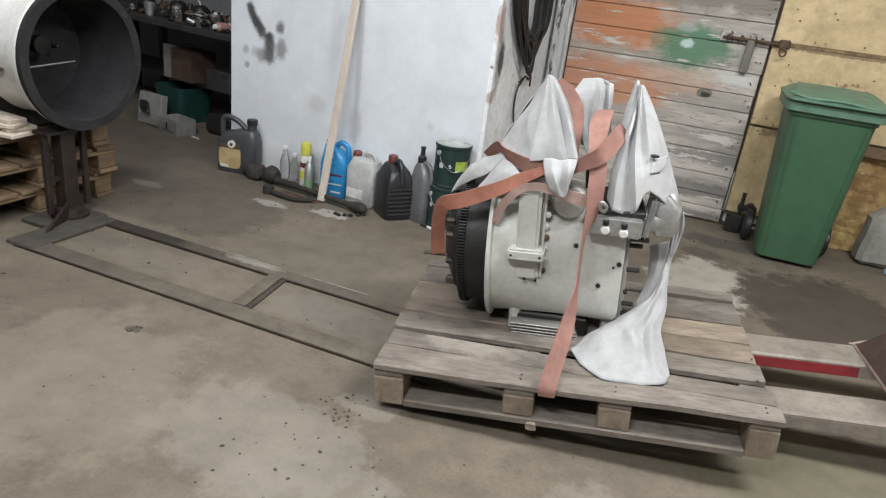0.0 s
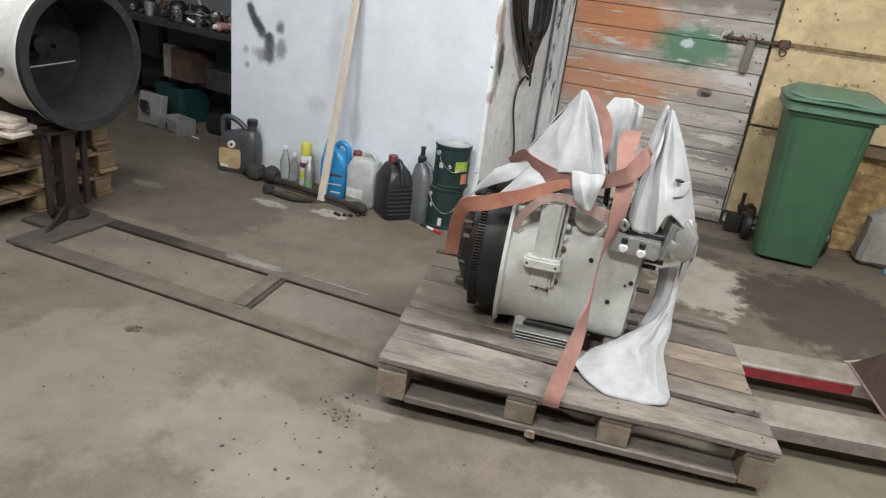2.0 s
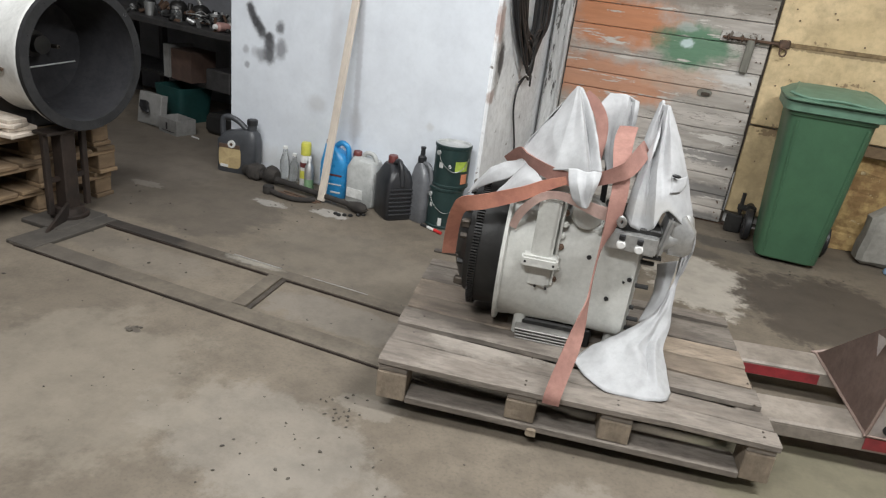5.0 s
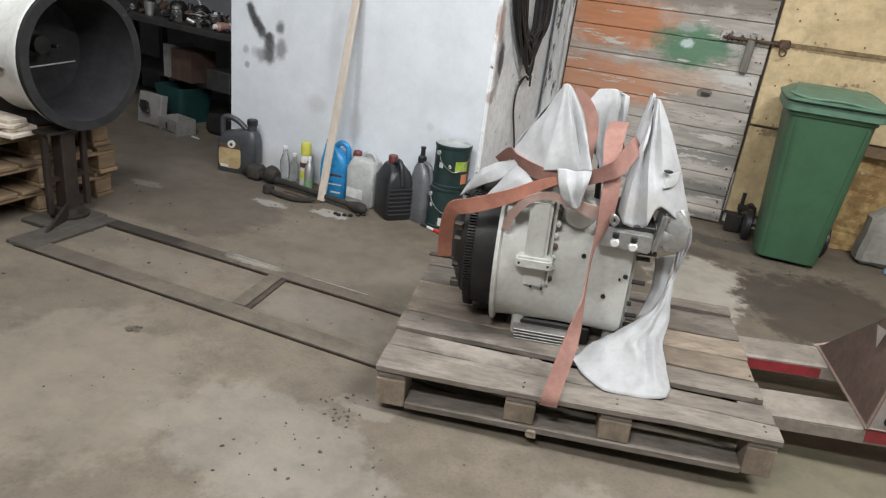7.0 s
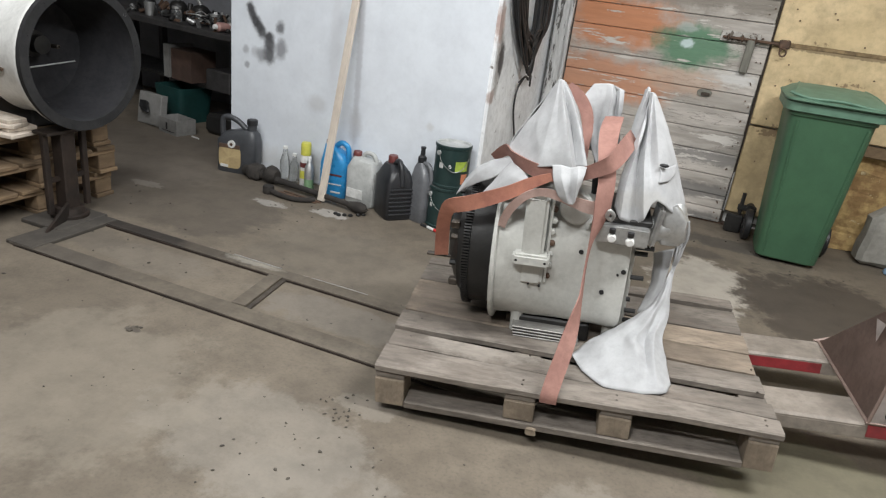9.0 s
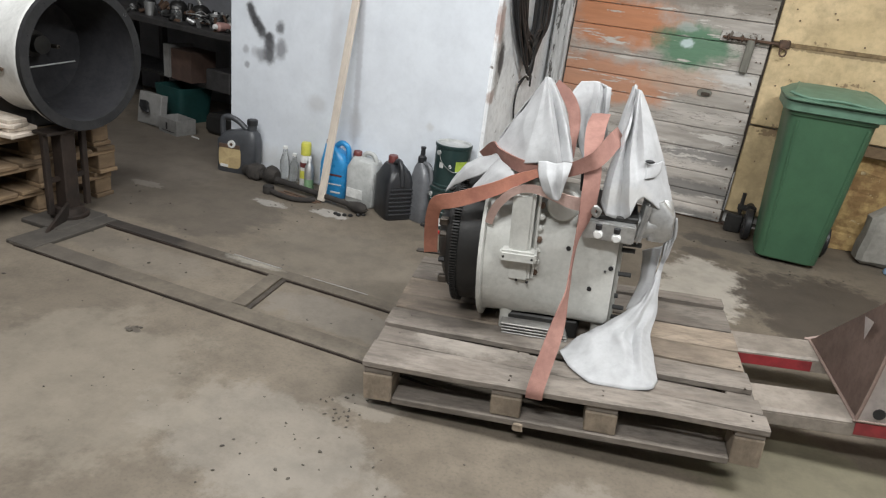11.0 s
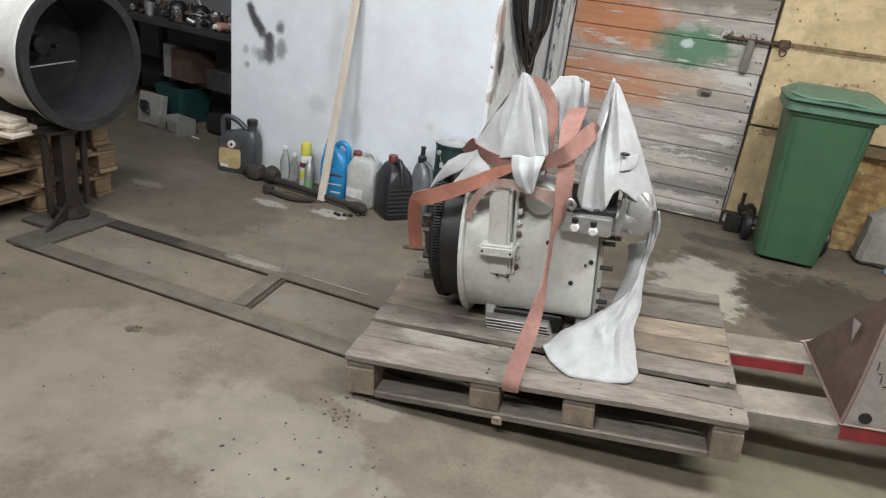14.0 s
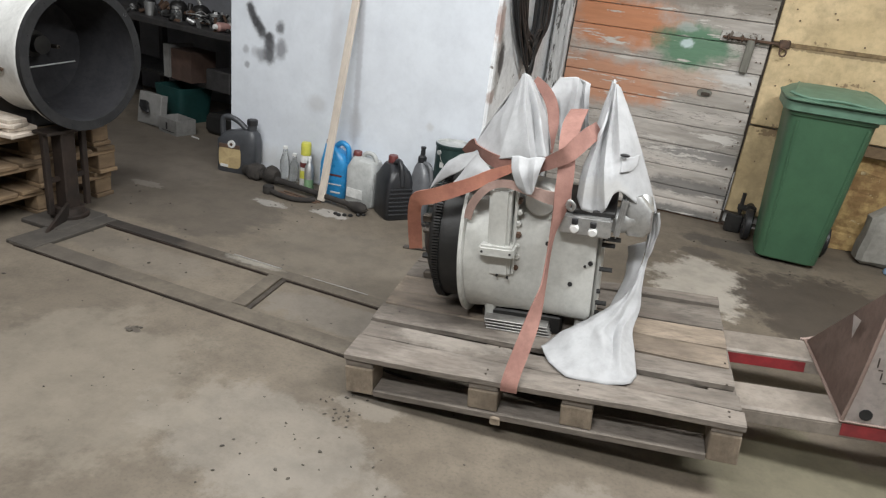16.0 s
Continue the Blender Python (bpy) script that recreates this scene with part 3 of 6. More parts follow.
# dark strips paint the shade line at the rails' lower edges
for y, x0, x1, h in ((1.8685, -2.66, -0.2, 0.007), (2.2635, -2.64, -1.60, 0.009), (2.2635, -1.54, -0.2, 0.008)):
    part("rail_edge", roughen(box(x0, x1, y, y + 0.004, 0.0, h), 0.0012, 14, 12), POSTSTEEL, stand, "dark strip painting the shade under the rail")
part("crossbar", turned(box(-0.045, 0.018, -0.151, 0.151, 0.0, 0.016, 0.002), pose(-1.545, 2.117, 0, 0, 0, 7)), RAIL, stand)
# dark strip paints the shaded recess beside the crossbar
part("crossbar_lip", turned(box(-0.012, 0.010, -0.150, 0.150, 0.0, 0.008, 0.002), pose(-1.514, 2.117, 0, 0, 0, 7)), STEELDARK, stand, "dark strip for the shaded side of the crossbar")
# pale metal strips stand in for the highlight on the far rail
part("bright_edge", roughen(box(-1.86, -1.60, 2.3385, 2.343, 0.0, 0.0165, 0.001), 0.001, 20, 6), FIN, stand, "pale strip painting a highlight on the rail edge")
part("bright_edge", roughen(box(-1.44, -1.16, 2.3385, 2.341, 0.0, 0.0155, 0.001), 0.001, 20, 6), FIN, stand, "pale strip painting a highlight on the rail edge")
part("crossbar", box(-2.71, -2.55, 1.875, 2.335, 0.0, 0.0165, 0.002), OILPLATE, stand)
part("base_plate", turned(box(-0.13, 0.11, -0.15, 0.13, 0.0, 0.020, 0.003), pose(-2.74, 2.22, 0.0)), OILPLATE, stand)
part("post", box(-2.785, -2.715, 2.20, 2.275, 0.016, 0.44, 0.005), POSTSTEEL, stand)
part("collar", lathe([(0.085, 0), (0.085, 0.018), (0.07, 0.022), (0.065, 0.05)], (-2.75, 2.24, 0.016), (-2.75, 2.24, 1), 24), POSTSTEEL, stand)
for y in (2.14, 2.345):
    part("side_rod", box(-2.765, -2.74, y - 0.014, y + 0.014, 0.05, 0.44, 0.003), POSTSTEEL, stand)
    part("tie", box(-2.76, -2.745, min(y, 2.24), max(y, 2.24), 0.20, 0.222), POSTSTEEL, stand)
part("top_plate", box(-2.80, -2.70, 2.12, 2.37, 0.432, 0.447, 0.003), POSTSTEEL, stand)
bm = bmesh.new()
for x in (-2.72, -2.704):
    for y, z in ((2.2, 0.016), (2.02, 0.016), (2.2, 0.10)):
        bm.verts.new((x + (2.2 - y) * 0.35, y, z))
bm.verts.ensure_lookup_table()
v = bm.verts
for f in ((0, 1, 2), (3, 5, 4), (0, 3, 4, 1), (1, 4, 5, 2), (2, 5, 3, 0)):
    bm.faces.new([v[i] for i in f])
part("gusset", bm, POSTSTEEL, stand)

# ---------------------------------------------------------------- stacked pallets and the white bell housing
def stack_pallet(m):
    p = thing("stacked_pallet", "tan wooden pallet lying in a stack", "pallet", m, "stacked pallets")
    for y in (0.0, 0.13, 0.26, 0.39, 0.53, 0.67):
        part("plank", box(-1.2, 0.0, y, y + 0.11, 0.118, 0.138, 0.003), STACKWOOD, p)
    for x in (-1.2, -0.67, -0.11):
        part("stringer", box(x, x + 0.1, 0, 0.79, 0.098, 0.117, 0.003), STACKWOOD, p)
        for y in (0.0, 0.34, 0.68):
            part("block", box(x + 0.002, x + 0.098, y + 0.003, y + 0.107, 0.021, 0.097, 0.004), STACKWOOD, p)
    for y in (0.0, 0.34, 0.68):
        part("bottom_board", box(-1.2, 0.0, y, y + 0.11, 0.0, 0.020, 0.003), STACKWOOD, p)
    return p


first = stack_pallet(pose(-2.875, 1.84, 0.0, 0, 0, 0.6))
copy_thing(first, pose(-2.862, 1.845, 0.139, 0, 0, -0.8))
copy_thing(first, pose(-2.87, 1.84, 0.278, 0, 0, 0.9))
for i, (x, y, rz, lx, ly) in enumerate(((-2.98, 2.08, 6, 0.36, 0.16), (-3.0, 2.13, -8, 0.34, 0.13), (-2.97, 2.05, 18, 0.30, 0.10), (-2.98, 2.10, -4, 0.28, 0.09))):
    tagged(part("wood_scrap", turned(box(-lx / 2, lx / 2, -ly / 2, ly / 2, 0, 0.018, 0.003), pose(x, y, 0.418 + 0.0185 * i, 0, 0, rz)), LATHWOOD,
                None, "loose pale wood offcut lying on the pallet stack"), "", "wood", "wood offcuts")

housing = thing("bell_housing", "large white bell housing with a black open mouth", "machine housing", pose(-2.66, 2.32, 0.765))
A, B = (0, 0, 0), (-1, 0, 0)
shell = lathe([(0.316, 0.012), (0.318, 0.014), (0.318, 0.045), (0.30, 0.055), (0.29, 0.12), (0.275, 0.2), (0.285, 0.30), (0.25, 0.42), (0.20, 0.52)], A, B, 56, None, False)
part("shell", shell, WHITEPAINT, housing, "white painted shell", True)
part("rim", lathe([(0.280, 0.03), (0.280, 0.0), (0.322, 0.0), (0.322, 0.022), (0.318, 0.03)], A, B, 64, None, False), RIMBLACK, housing, "black machined rim", True)
part("inside", lathe([(0.281, 0.008), (0.268, 0.16), (0.23, 0.30), (0.10, 0.34), (0.0005, 0.34)], A, B, 48, None, False), HOLLOW, housing, "dark hollow inside", True)
part("hub", lathe([(0.06, 0.335), (0.06, 0.29), (0.042, 0.285), (0.042, 0.24), (0.0005, 0.235)], (0, -0.02, 0.03), (-1, -0.02, 0.03), 24, None, False), BLACKIRON, housing, "", True)
part("bolt", lathe([(0.010, 0.33), (0.010, 0.25), (0.006, 0.248), (0.006, 0.256), (0.0005, 0.256)], (0, 0.07, 0.015), (-1, 0.07, 0.015), 12, None, False), STEELDARK, housing)
part("lever", rod((-0.10, -0.245, -0.038), (-0.14, 0.06, -0.032), 0.0036, 8), ALU, housing, "thin bright rod")
for k in range(12):
    a = 2 * math.pi * (k + 0.3) / 12
    y, z = 0.301 * math.cos(a), 0.301 * math.sin(a)
    part("bolt_hole", lathe([(0.008, -0.001), (0.007, 0.006), (0.0005, 0.006)], (0, y, z), (-1, y, z), 10, None, False), ALU if k == 1 else HOLLOW, housing)
part("saddle", box(-0.5, -0.25, -0.10, 0.16, -0.347, -0.24, 0.01), BLACKIRON, housing)
part("lifting_eye", tube([(-0.2, -0.285, 0.02), (-0.19, -0.31, 0.0), (-0.17, -0.315, -0.03), (-0.16, -0.285, -0.05)], 0.008), RUST, housing)

# ---------------------------------------------------------------- the load: pallet, gearbox, sheet and straps share one origin,
# the pallet's lower corner, with x along its long side and z up
load_pallet = thing("wooden_pallet", "greyed wooden pallet with uneven planks carrying the gearbox", "pallet")
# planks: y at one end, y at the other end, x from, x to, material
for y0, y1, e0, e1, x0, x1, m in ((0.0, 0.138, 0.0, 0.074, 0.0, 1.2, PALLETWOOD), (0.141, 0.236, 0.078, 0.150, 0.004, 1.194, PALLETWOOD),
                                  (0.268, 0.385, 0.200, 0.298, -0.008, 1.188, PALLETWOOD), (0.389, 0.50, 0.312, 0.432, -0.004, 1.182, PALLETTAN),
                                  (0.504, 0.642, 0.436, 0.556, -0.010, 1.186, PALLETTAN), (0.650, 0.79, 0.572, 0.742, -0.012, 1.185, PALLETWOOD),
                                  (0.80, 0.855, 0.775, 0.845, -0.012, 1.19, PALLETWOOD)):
    bm = bmesh.new()
    cols = 9
    rows_v = []
    wob = random.uniform(0, 9)
    for k in range(cols):
        f = k / (cols - 1)
        x = x0 + (x1 - x0) * f
        a, b = y0 + (e0 - y0) * f, y1 + (e1 - y1) * f
        a += 0.0025 * math.sin(k * 2.1 + wob)
        b += 0.0025 * math.sin(k * 1.7 + wob + 2)
        dz = 0.0018 * math.sin(k * 1.1 + wob)
        rows_v.append([bm.verts.new((x, yy, zz + dz)) for yy, zz in ((a + 0.003, 0.138), (b - 0.003, 0.138), (b, 0.141), (b - 0.001, 0.157), (b - 0.005, 0.161), (a + 0.005, 0.161), (a, 0.157), (a, 0.141))])
    for p, q in zip(rows_v, rows_v[1:]):
        for i in range(8):
            bm.faces.new((p[i], p[(i + 1) % 8], q[(i + 1) % 8], q[i]))
    bm.faces.new(rows_v[0])
    bm.faces.new(rows_v[-1])
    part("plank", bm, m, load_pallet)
BLOCKS = ((0.0, 0.096), (0.408, 0.503), (0.692, 0.788), (1.112, 1.198))
for x0, x1 in BLOCKS:
    part("stringer", box(x0 + 0.002, x1 - 0.002, 0.008, 0.84, 0.116, 0.1375, 0.003), PALLETWOOD, load_pallet)
    for y0, y1 in ((0.004, 0.10), (0.46, 0.53), (0.74, 0.836)):
        low = 0.020 if x0 in (0.0, 1.112) else 0.0455
        part("block", roughen(box(x0 + 0.001, x1 - 0.001, y0, y1, low, 0.1155, 0.004), 0.002, 20, 1), BLOCKWOOD, load_pallet)
for y0, y1, x0, x1 in ((0.0, 0.098, 0.097, 1.111), (0.46, 0.53, 0.02, 1.18), (0.745, 0.836, 0.097, 1.111)):
    part("bottom_board", box(x0, x1, y0 - 0.002, y1, 0.021, 0.0445, 0.003), PALLETWOOD, load_pallet)
part("splinter", roughen(box(0.485, 0.515, -0.010, 0.008, 0.008, 0.034, 0.003), 0.006, 40, 2), BLOCKWOOD, load_pallet, "torn splinter")
for x in (0.06, 0.46, 0.74, 1.16):
    for y in (0.03, 0.055, 0.20, 0.33):
        part("nail_head", rod((x + 0.05 * (y - 0.1), y, 0.1605), (x + 0.05 * (y - 0.1), y, 0.1625), 0.0035, 7), STEELDARK, load_pallet)

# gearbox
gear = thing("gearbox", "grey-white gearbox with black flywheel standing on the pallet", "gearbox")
YC, ZC = 0.455, 0.450
part("flywheel", lathe([(0.0005, 0.0), (0.10, 0.0), (0.11, 0.006), (0.215, 0.006), (0.222, 0.012), (0.222, 0.085), (0.218, 0.095), (0.218, 0.11)],
                       (0.20, YC, ZC), (1, YC, ZC), 72), BLACKIRON, gear, "black oily flywheel", True)
bm = bmesh.new()
TEETH = 150
for k in range(TEETH):
    a = 2 * math.pi * k / TEETH
    m = Matrix.Translation((0.220, YC, ZC)) @ Matrix.Rotation(a, 4, "X") @ Matrix.Translation((0.0, 0.0, 0.228))
    q = box(-0.011, 0.011, -0.0023, 0.0023, -0.008, 0.006)
    turned(q, m)
    data = bpy.data.meshes.new("tooth")
    q.to_mesh(data)
    q.free()
    bm.from_mesh(data)
    bpy.data.meshes.remove(data)
tagged(part("ring_gear", bm, BLACKIRON, gear, "toothed starter ring"), kind="stuff")
part("clutch_cover", lathe([(0.0005, -0.05), (0.06, -0.05), (0.10, -0.042), (0.15, -0.02), (0.19, 0.0), (0.20, 0.022)], (0.188, YC, ZC), (1, YC, ZC), 48), BLACKIRON, gear, "black clutch cover", True)
for k in range(12):
    a = 2 * math.pi * (k + 0.4) / 12
    y, z = YC + 0.172 * math.cos(a), ZC + 0.172 * math.sin(a)
    part("bolt", lathe([(0.010, 0.0), (0.010, 0.022)], (0.163, y, z), (1, y, z), 6), STEELDARK if k % 3 else BLACKIRON, gear)
for k in range(5):
    a = 2 * math.pi * k / 5 + 2.6
    y, z = YC + 0.18 * math.cos(a), ZC + 0.18 * math.sin(a)
    part("lug", box(0.158, 0.19, y - 0.013, y + 0.013, z - 0.013, z + 0.013, 0.004), STEELDARK, gear, "dull rusty lug")
part("bell_flange", lathe([(0.235, 0.0), (0.266, 0.0), (0.268, 0.003), (0.268, 0.011), (0.256, 0.016), (0.235, 0.016)], (0.305, YC, ZC), (1, YC, ZC), 64), GREYPAINT, gear, "", True)
part("pry_bar", box(0.075, 0.19, 0.33, 0.352, 0.408, 0.416, 0.002), STEELDARK, gear, "flat steel bar end")
# body: round at the flange, boxy at the far end
bm = bmesh.new()
rings = []
SEG = 48
for x, hy, zlo, zhi, yc, power in ((0.320, 0.248, 0.202, 0.698, YC, 2.0), (0.37, 0.238, 0.212, 0.688, YC, 2.2), (0.43, 0.216, 0.225, 0.67, YC, 2.9),
                                   (0.52, 0.196, 0.240, 0.650, YC, 4.2), (0.62, 0.190, 0.248, 0.634, YC, 6.0), (0.715, 0.188, 0.250, 0.626, YC, 8.0),
                                   (0.727, 0.180, 0.258, 0.618, YC, 8.0)):
    ring = []
    for i in range(SEG):
        a = 2 * math.pi * (i + 0.5) / SEG
        c, s = math.cos(a), math.sin(a)
        ring.append(bm.verts.new((x, yc + hy * math.copysign(abs(c) ** (2 / power), c), (zlo + zhi) / 2 + (zhi - zlo) / 2 * math.copysign(abs(s) ** (2 / power), s))))
    rings.append(ring)
for p, q in zip(rings, rings[1:]):
    for i in range(SEG):
        bm.faces.new((p[i], p[(i + 1) % SEG], q[(i + 1) % SEG], q[i]))
bm.faces.new(rings[0])
bm.faces.new(rings[-1])
part("casing", bm, GREYPAINT, gear, "", True)
# side cover with bracket
bm = box(0.396, 0.464, 0.202, 0.30, 0.50, 0.70, 0.010, None, 2)
part("side_cover", bm, GREYPAINT, gear, "", True)
part("bracket", box(0.372, 0.484, 0.185, 0.27, 0.478, 0.516, 0.007, None, 2), GREYPAINT, gear, "", True)
part("lower_cover", box(0.393, 0.468, 0.225, 0.32, 0.40, 0.478, 0.010, None, 2), GREYPAINT, gear, "", True)
for x, z in ((0.384, 0.497), (0.472, 0.497), (0.428, 0.405), (0.462, 0.402)):
    part("screw_hole", rod((x, 0.20 if z > 0.45 else 0.23, z), (x, 0.1845 if z > 0.45 else 0.2235, z), 0.0042, 10), RUBBER, gear)
for i in range(7):
    z = 0.43 + 0.037 * i
    part("flange_bolt", lathe([(0.010, 0), (0.010, 0.016), (0.006, 0.019)], (0.482 + 0.003 * (i % 2), 0.262, z), (0.482, 0.10, z), 6), GREYPAINT if i % 3 else RUST, gear)
part("seam", box(0.470, 0.479, 0.236, 0.27, 0.41, 0.69, 0.003), GREYPAINT, gear)
part("top_pad", lathe([(0.05, 0), (0.05, 0.05), (0.045, 0.056)], (0.545, 0.31, 0.655), (0.545, 0.245, 0.66), 24), GREYPAINT, gear, "", True)
for x, z, y in ((0.657, 0.392, 0.264), (0.713, 0.47, 0.2655), (0.577, 0.52, 0.262)):
    part("drilled_hole", lathe([(0.0075, 0.0), (0.0075, 0.012)], (x, y + 0.01, z), (x, 0, z), 12), RUBBER, gear)
    part("hole_boss", lathe([(0.013, 0.0), (0.0115, 0.004)], (x, y + 0.006, z), (x, 0, z), 18), GREYPAINT, gear, "", True)
part("small_hole", rod((0.697, 0.275, 0.458), (0.697, 0.262, 0.458), 0.004, 8), RUBBER, gear)
# sump with stacked cooling fins
part("sump", box(0.40, 0.64, 0.30, 0.58, 0.162, 0.25, 0.006), BLACKIRON, gear, "dark oily sump")
for i in range(4):
    z = 0.188 + 0.0125 * i
    fin = box(0.395 - 0.002 * i, 0.612 - 0.004 * i, 0.262 - 0.003 * i, 0.42, z, z + 0.0055, 0.0015)
    part("fin", fin, FIN, gear, "bare metal cooling fin")
for x in (0.398, 0.70):
    part("foot", lathe([(0.020, 0), (0.019, 0.05), (0.028, 0.085)], (x, 0.315, 0.19 if x < 0.5 else 0.20), (x, 0.315, 1), 16), GREYPAINT, gear, "", True)
part("support_block", box(0.36, 0.44, 0.36, 0.52, 0.1612, 0.215, 0.004), PALLETWOOD, gear, "wooden packing block")
part("support_block", box(0.64, 0.73, 0.34, 0.55, 0.1612, 0.25, 0.004), PALLETWOOD, gear, "wooden packing block")
# valve block with two capped plugs, cast elbow
part("valve_block", turned(box(-0.078, 0.078, -0.045, 0.045, -0.030, 0.030, 0.005, None, 2), pose(0.685, 0.262, 0.605, 0, 2, 0)), ALU, gear, "dull aluminium valve block", True)
part("top_plate", box(0.61, 0.77, 0.24, 0.50, 0.632, 0.650, 0.004), BLACKIRON, gear, "dark top plate")
for x, z in ((0.656, 0.604), (0.71, 0.598)):
    part("white_plug", lathe([(0.0135, 0), (0.0135, 0.014), (0.010, 0.018)], (x, 0.222, z - 0.006), (x, 0.1, z - 0.012), 14), WHITECAP, gear, "white plastic plug", True)
    part("plug_cap", lathe([(0.0095, 0), (0.0095, 0.014)], (x, 0.214, z + 0.010), (x, 0.21, z + 0.05), 12), RUBBER, gear, "black plug cap")
part("elbow", tube([(0.742, 0.32, 0.602), (0.79, 0.32, 0.605), (0.83, 0.325, 0.62), (0.838, 0.34, 0.64), (0.834, 0.36, 0.665)], 0.040, 20, None, 6, 1.0), ALU, gear, "cast aluminium elbow", True)
part("elbow_flange", turned(box(-0.009, 0.009, -0.055, 0.055, -0.066, 0.066, 0.008, None, 2), pose(0.786, 0.315, 0.625, 0, 8, 0)), ALU, gear, "cast aluminium flange", True)
part("elbow_cover", loft([(0.565, 0.835, 0.335, 0.030, 0.04, 5), (0.585, 0.838, 0.335, 0.042, 0.05, 5), (0.65, 0.834, 0.335, 0.044, 0.052, 5), (0.69, 0.81, 0.34, 0.030, 0.045, 5)], 24), ALU, gear, "", True)
part("end_plate", box(0.7275, 0.745, 0.315, 0.56, 0.24, 0.60, 0.006), GREYPAINT, gear)
for z, y, ln in ((0.545, 0.30, 0.055), (0.52, 0.31, 0.04), (0.44, 0.305, 0.04), (0.36, 0.31, 0.012), (0.32, 0.31, 0.035), (0.28, 0.32, 0.03)):
    part("stud", lathe([(0.008, 0), (0.008, ln)], (0.74, y, z), (1.0, y, z), 8), BLACKIRON, gear)
for x in (0.46, 0.60, 0.74):
    part("lifting_rod", rod((x - 0.02 if x < 0.5 else x, 0.5, 0.6), (0.45 if x < 0.5 else x - 0.02, 0.5, 0.93), 0.010, 10), BLACKIRON, gear)

# gearbox scaled about the camera's eye to fit its view, kept above the planks
VIEW_FIT = Matrix.Translation((-0.0105, 0.0391, -0.0303)) @ Matrix.Scale(1.0227, 4)
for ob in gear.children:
    ob.data.transform(VIEW_FIT)
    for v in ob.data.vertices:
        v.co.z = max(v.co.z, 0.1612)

# sheet over the rods, its points placed to fit the camera's view
def cloth_patch(columns, per=8, crumple=0.004):
    """A piece of cloth: columns of points from the top to the hem, joined by smooth curves, with small creases along its normals."""
    lines = [smooth_path(c, per) for c in columns]
    grid = []
    for row in zip(*lines):
        straight = [a.lerp(b, k / per) for a, b in zip(row, row[1:]) for k in range(per)] + [row[-1]]
        grid.append([a.lerp(b, 0.65) for a, b in zip(smooth_path(row, per), straight)])
    bm = bmesh.new()
    vs = []
    for i, row in enumerate(grid):
        line = []
        for k, p in enumerate(row):
            along = grid[min(i + 1, len(grid) - 1)][k] - grid[max(i - 1, 0)][k]
            across = row[min(k + 1, len(row) - 1)] - row[max(k - 1, 0)]
            n = along.cross(across)
            n = n.normalized() if n.length > 1e-9 else Vector((0, -1, 0))
            calm = min(1.0, i / (0.25 * len(grid)))
            crease = 0.5 - 2.2 * abs(noise.noise(Vector((p.x * 13 + p.z * 5, p.y * 7, p.z * 6 - p.x * 4))))
            small = noise.noise(p * 38.0)
            line.append(bm.verts.new(p + n * crumple * calm * (crease + 0.3 * small)))
        vs.append(line)
    for a, b in zip(vs, vs[1:]):
        for k in range(len(a) - 1):
            bm.faces.new((a[k], a[k + 1], b[k + 1], b[k]))
    return bm


def cloth(bm, parent, label=""):
    """One draped piece of the sheet."""
    ob = part("sheet_fold", bm, CLOTH, parent, label, True)
    ob.data.set_sharp_from_angle(angle=radians(50))
    mod = ob.modifiers.new("thickness", "SOLIDIFY")
    mod.thickness = 0.0022
    return ob


left_peak = cloth_patch((((0.434, 0.480, 0.993), (0.391, 0.460, 0.920), (0.351, 0.450, 0.859), (0.317, 0.440, 0.802), (0.301, 0.430, 0.764)),
                         ((0.437, 0.460, 1.002), (0.409, 0.430, 0.928), (0.384, 0.400, 0.869), (0.368, 0.370, 0.807), (0.350, 0.350, 0.755)),
                         ((0.441, 0.450, 1.005), (0.434, 0.380, 0.940), (0.426, 0.320, 0.874), (0.423, 0.280, 0.814), (0.418, 0.265, 0.773)),
                         ((0.442, 0.450, 1.005), (0.449, 0.370, 0.944), (0.454, 0.305, 0.881), (0.460, 0.265, 0.831), (0.466, 0.250, 0.784)),
                         ((0.446, 0.445, 1.007), (0.466, 0.355, 0.949), (0.487, 0.280, 0.891), (0.506, 0.240, 0.827), (0.520, 0.225, 0.778)),
                         ((0.450, 0.450, 1.004), (0.474, 0.400, 0.941), (0.498, 0.355, 0.875), (0.514, 0.305, 0.828), (0.526, 0.270, 0.787)),
                         ((0.455, 0.450, 1.003), (0.491, 0.390, 0.954), (0.515, 0.340, 0.907), (0.538, 0.290, 0.849), (0.559, 0.255, 0.792)),
                         ((0.463, 0.480, 0.993), (0.502, 0.460, 0.925), (0.524, 0.450, 0.875), (0.541, 0.430, 0.815), (0.552, 0.410, 0.770))), 10, 0.0035)
pendant = cloth_patch((((0.458, 0.235, 0.793), (0.467, 0.200, 0.756), (0.484, 0.190, 0.718), (0.502, 0.195, 0.698)),
                       ((0.483, 0.220, 0.800), (0.492, 0.185, 0.764), (0.509, 0.180, 0.722), (0.517, 0.185, 0.695)),
                       ((0.511, 0.220, 0.795), (0.516, 0.195, 0.756), (0.523, 0.190, 0.720), (0.531, 0.185, 0.695)),
                       ((0.534, 0.220, 0.802), (0.535, 0.180, 0.770), (0.534, 0.180, 0.732), (0.536, 0.185, 0.703)),
                       ((0.558, 0.245, 0.795), (0.552, 0.205, 0.775), (0.544, 0.195, 0.743), (0.537, 0.190, 0.707))), 8, 0.002)
